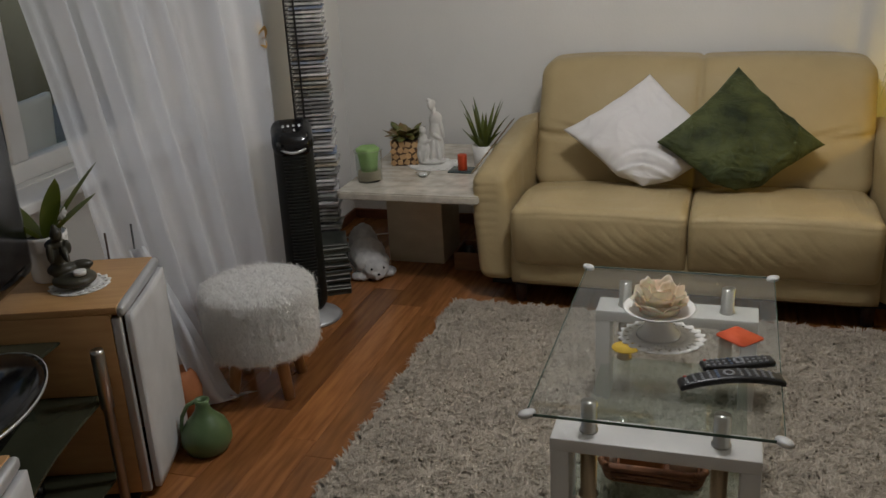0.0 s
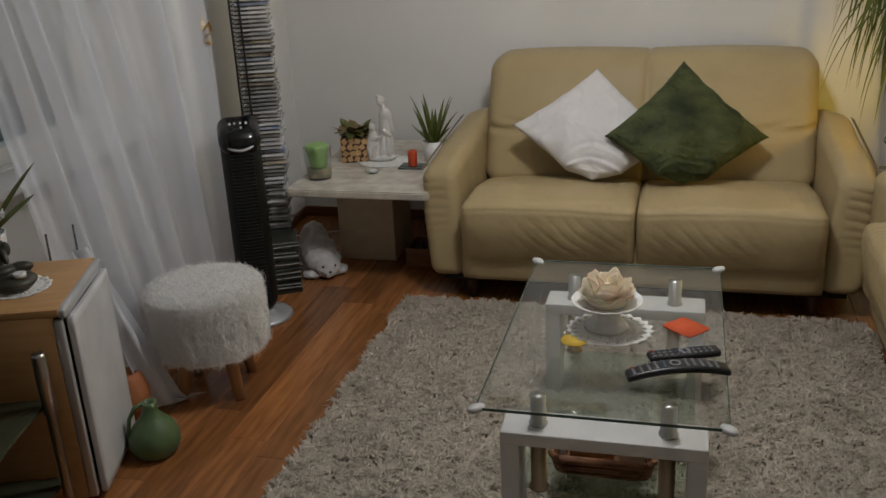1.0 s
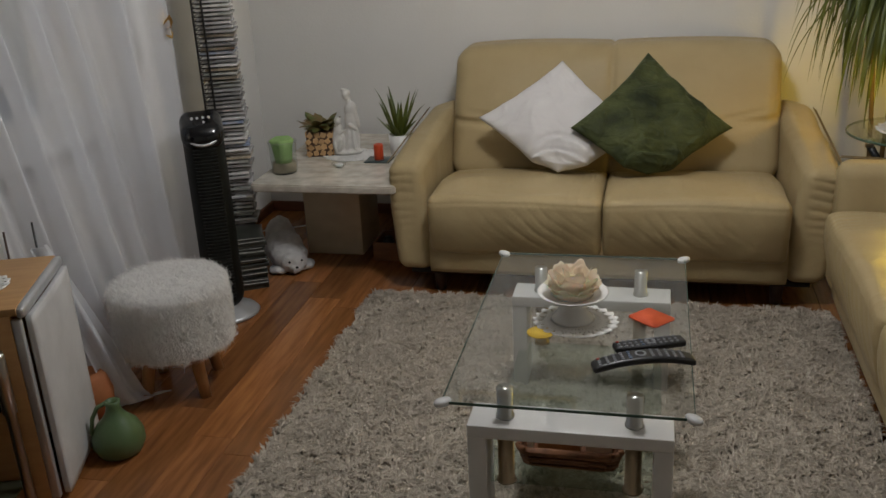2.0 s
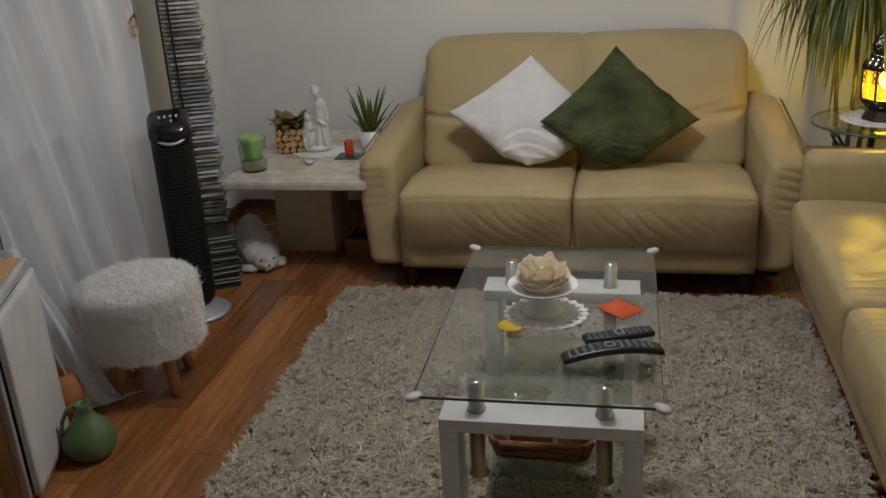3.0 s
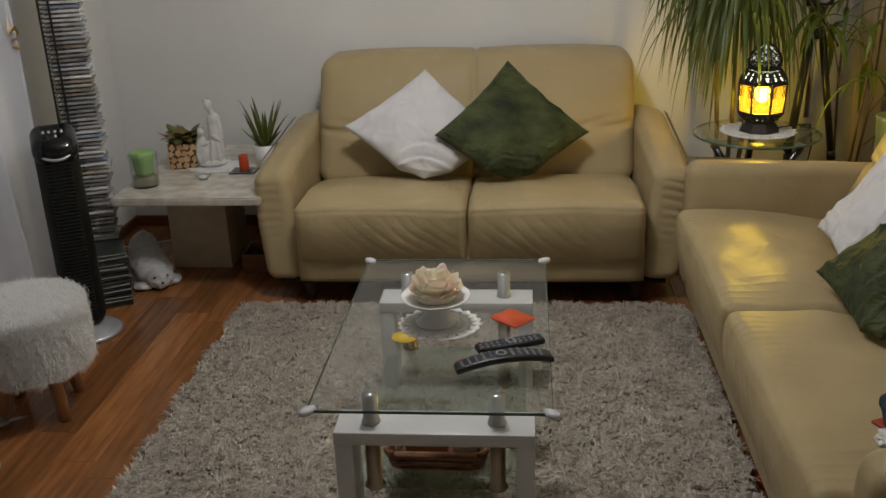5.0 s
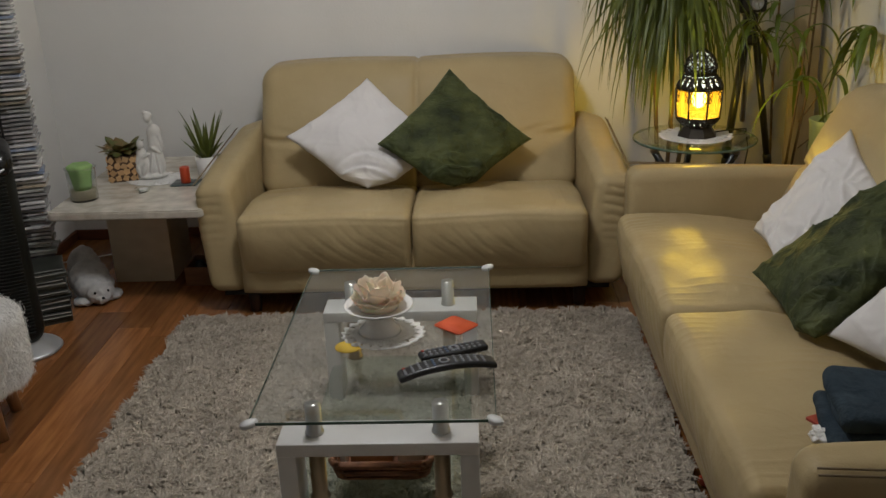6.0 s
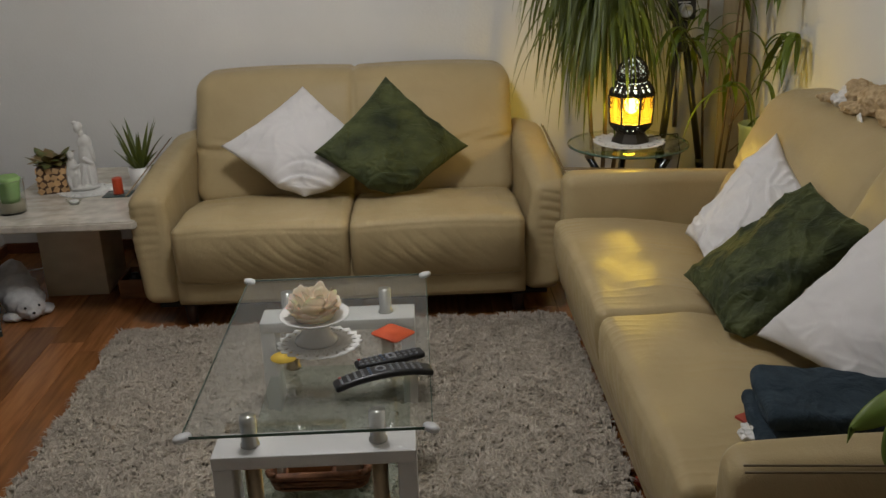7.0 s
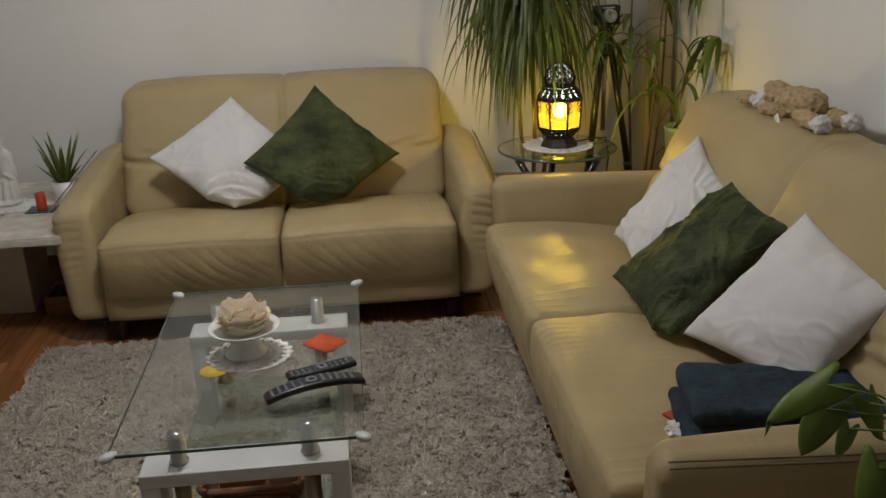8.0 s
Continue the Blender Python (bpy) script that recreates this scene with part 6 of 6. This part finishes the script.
def picture(x0, x1, z0, z1, label, colour):
    p = thing("framed_picture", (0, Y1, 0), 0, label, "picture", "pictures over the sofa")
    for lo, hi in (((x0, -0.025, z0), (x1, -0.003, z0 + 0.018)), ((x0, -0.025, z1 - 0.018), (x1, -0.003, z1)), ((x0, -0.025, z0 + 0.018), (x0 + 0.018, -0.003, z1 - 0.018)), ((x1 - 0.018, -0.025, z0 + 0.018), (x1, -0.003, z1 - 0.018))):
        part("frame", box(lo, hi, 0.003), GILT, p, "thin gilt frame strip")
    part("print", box((x0 + 0.018, -0.012, z0 + 0.018), (x1 - 0.018, -0.004, z1 - 0.018), 0), material("print_" + label[:4], colour, 0.2, second=tuple(c * 0.4 for c in colour), scale=6), p, smooth=False)


picture(-0.55, 0.12, 1.96, 2.36, "wide landscape print in a thin gilt frame", (0.30, 0.34, 0.34))
picture(0.40, 0.80, 1.70, 2.36, "upright floral print in a thin gilt frame", (0.40, 0.36, 0.30))
cl = thing("ceiling_light", (LAMP[0], LAMP[1], 2.5), 0, "round white ceiling light over the coffee table", "ceiling light")
part("plate", lathe([(0.06, -0.001), (0.06, -0.03), (0.045, -0.035), (0, -0.035)], 28, cap=False), WHITE_LACQUER, cl)
part("diffuser", lathe([(0.15, -0.035), (0.17, -0.06), (0.16, -0.11), (0.10, -0.14), (0, -0.15)], 36, cap=False), glow("lamp_diffuser", (1.0, 0.93, 0.82), 5.0), cl, "glowing frosted glass diffuser")

# ---- floor planks ----
whole = None
rs = random.Random(77)
WIDE, LONG = 0.14, 1.10
for k in range(-8, 23):
    x = -0.94 + WIDE * k
    if x + WIDE < -2.0 or x > X1:
        continue
    start = 0.427 - LONG * 5 + (0 if k == 0 else rs.choice((0.30, 0.55, 0.75, 0.15, 0.92)) * LONG)
    n = 0
    while start + n * LONG < Y1:
        y = start + n * LONG
        n += 1
        if y + LONG < Y0:
            continue
        a, b = max(x, -1.9), min(x + WIDE, X1)
        c, d = max(y, Y0), min(y + LONG, Y1)
        full = abs(b - a - WIDE) < 1e-6 and abs(d - c - LONG) < 1e-6
        if d - c < 0.01 or b - a < 0.01:
            continue
        if full and whole:
            ob = new("plank", whole)
            ob.parent = floor
        else:
            bm = box((0.0006, 0.0006, -0.012), (b - a - 0.0006, d - c - 0.0006, 0.0), 0.0012, 1)
            ob = part("plank", bm, WOOD_FLOOR, floor, smooth=False)
            if full:
                whole = ob.data
        ob.matrix_basis = Matrix.Translation((a, c, 0))
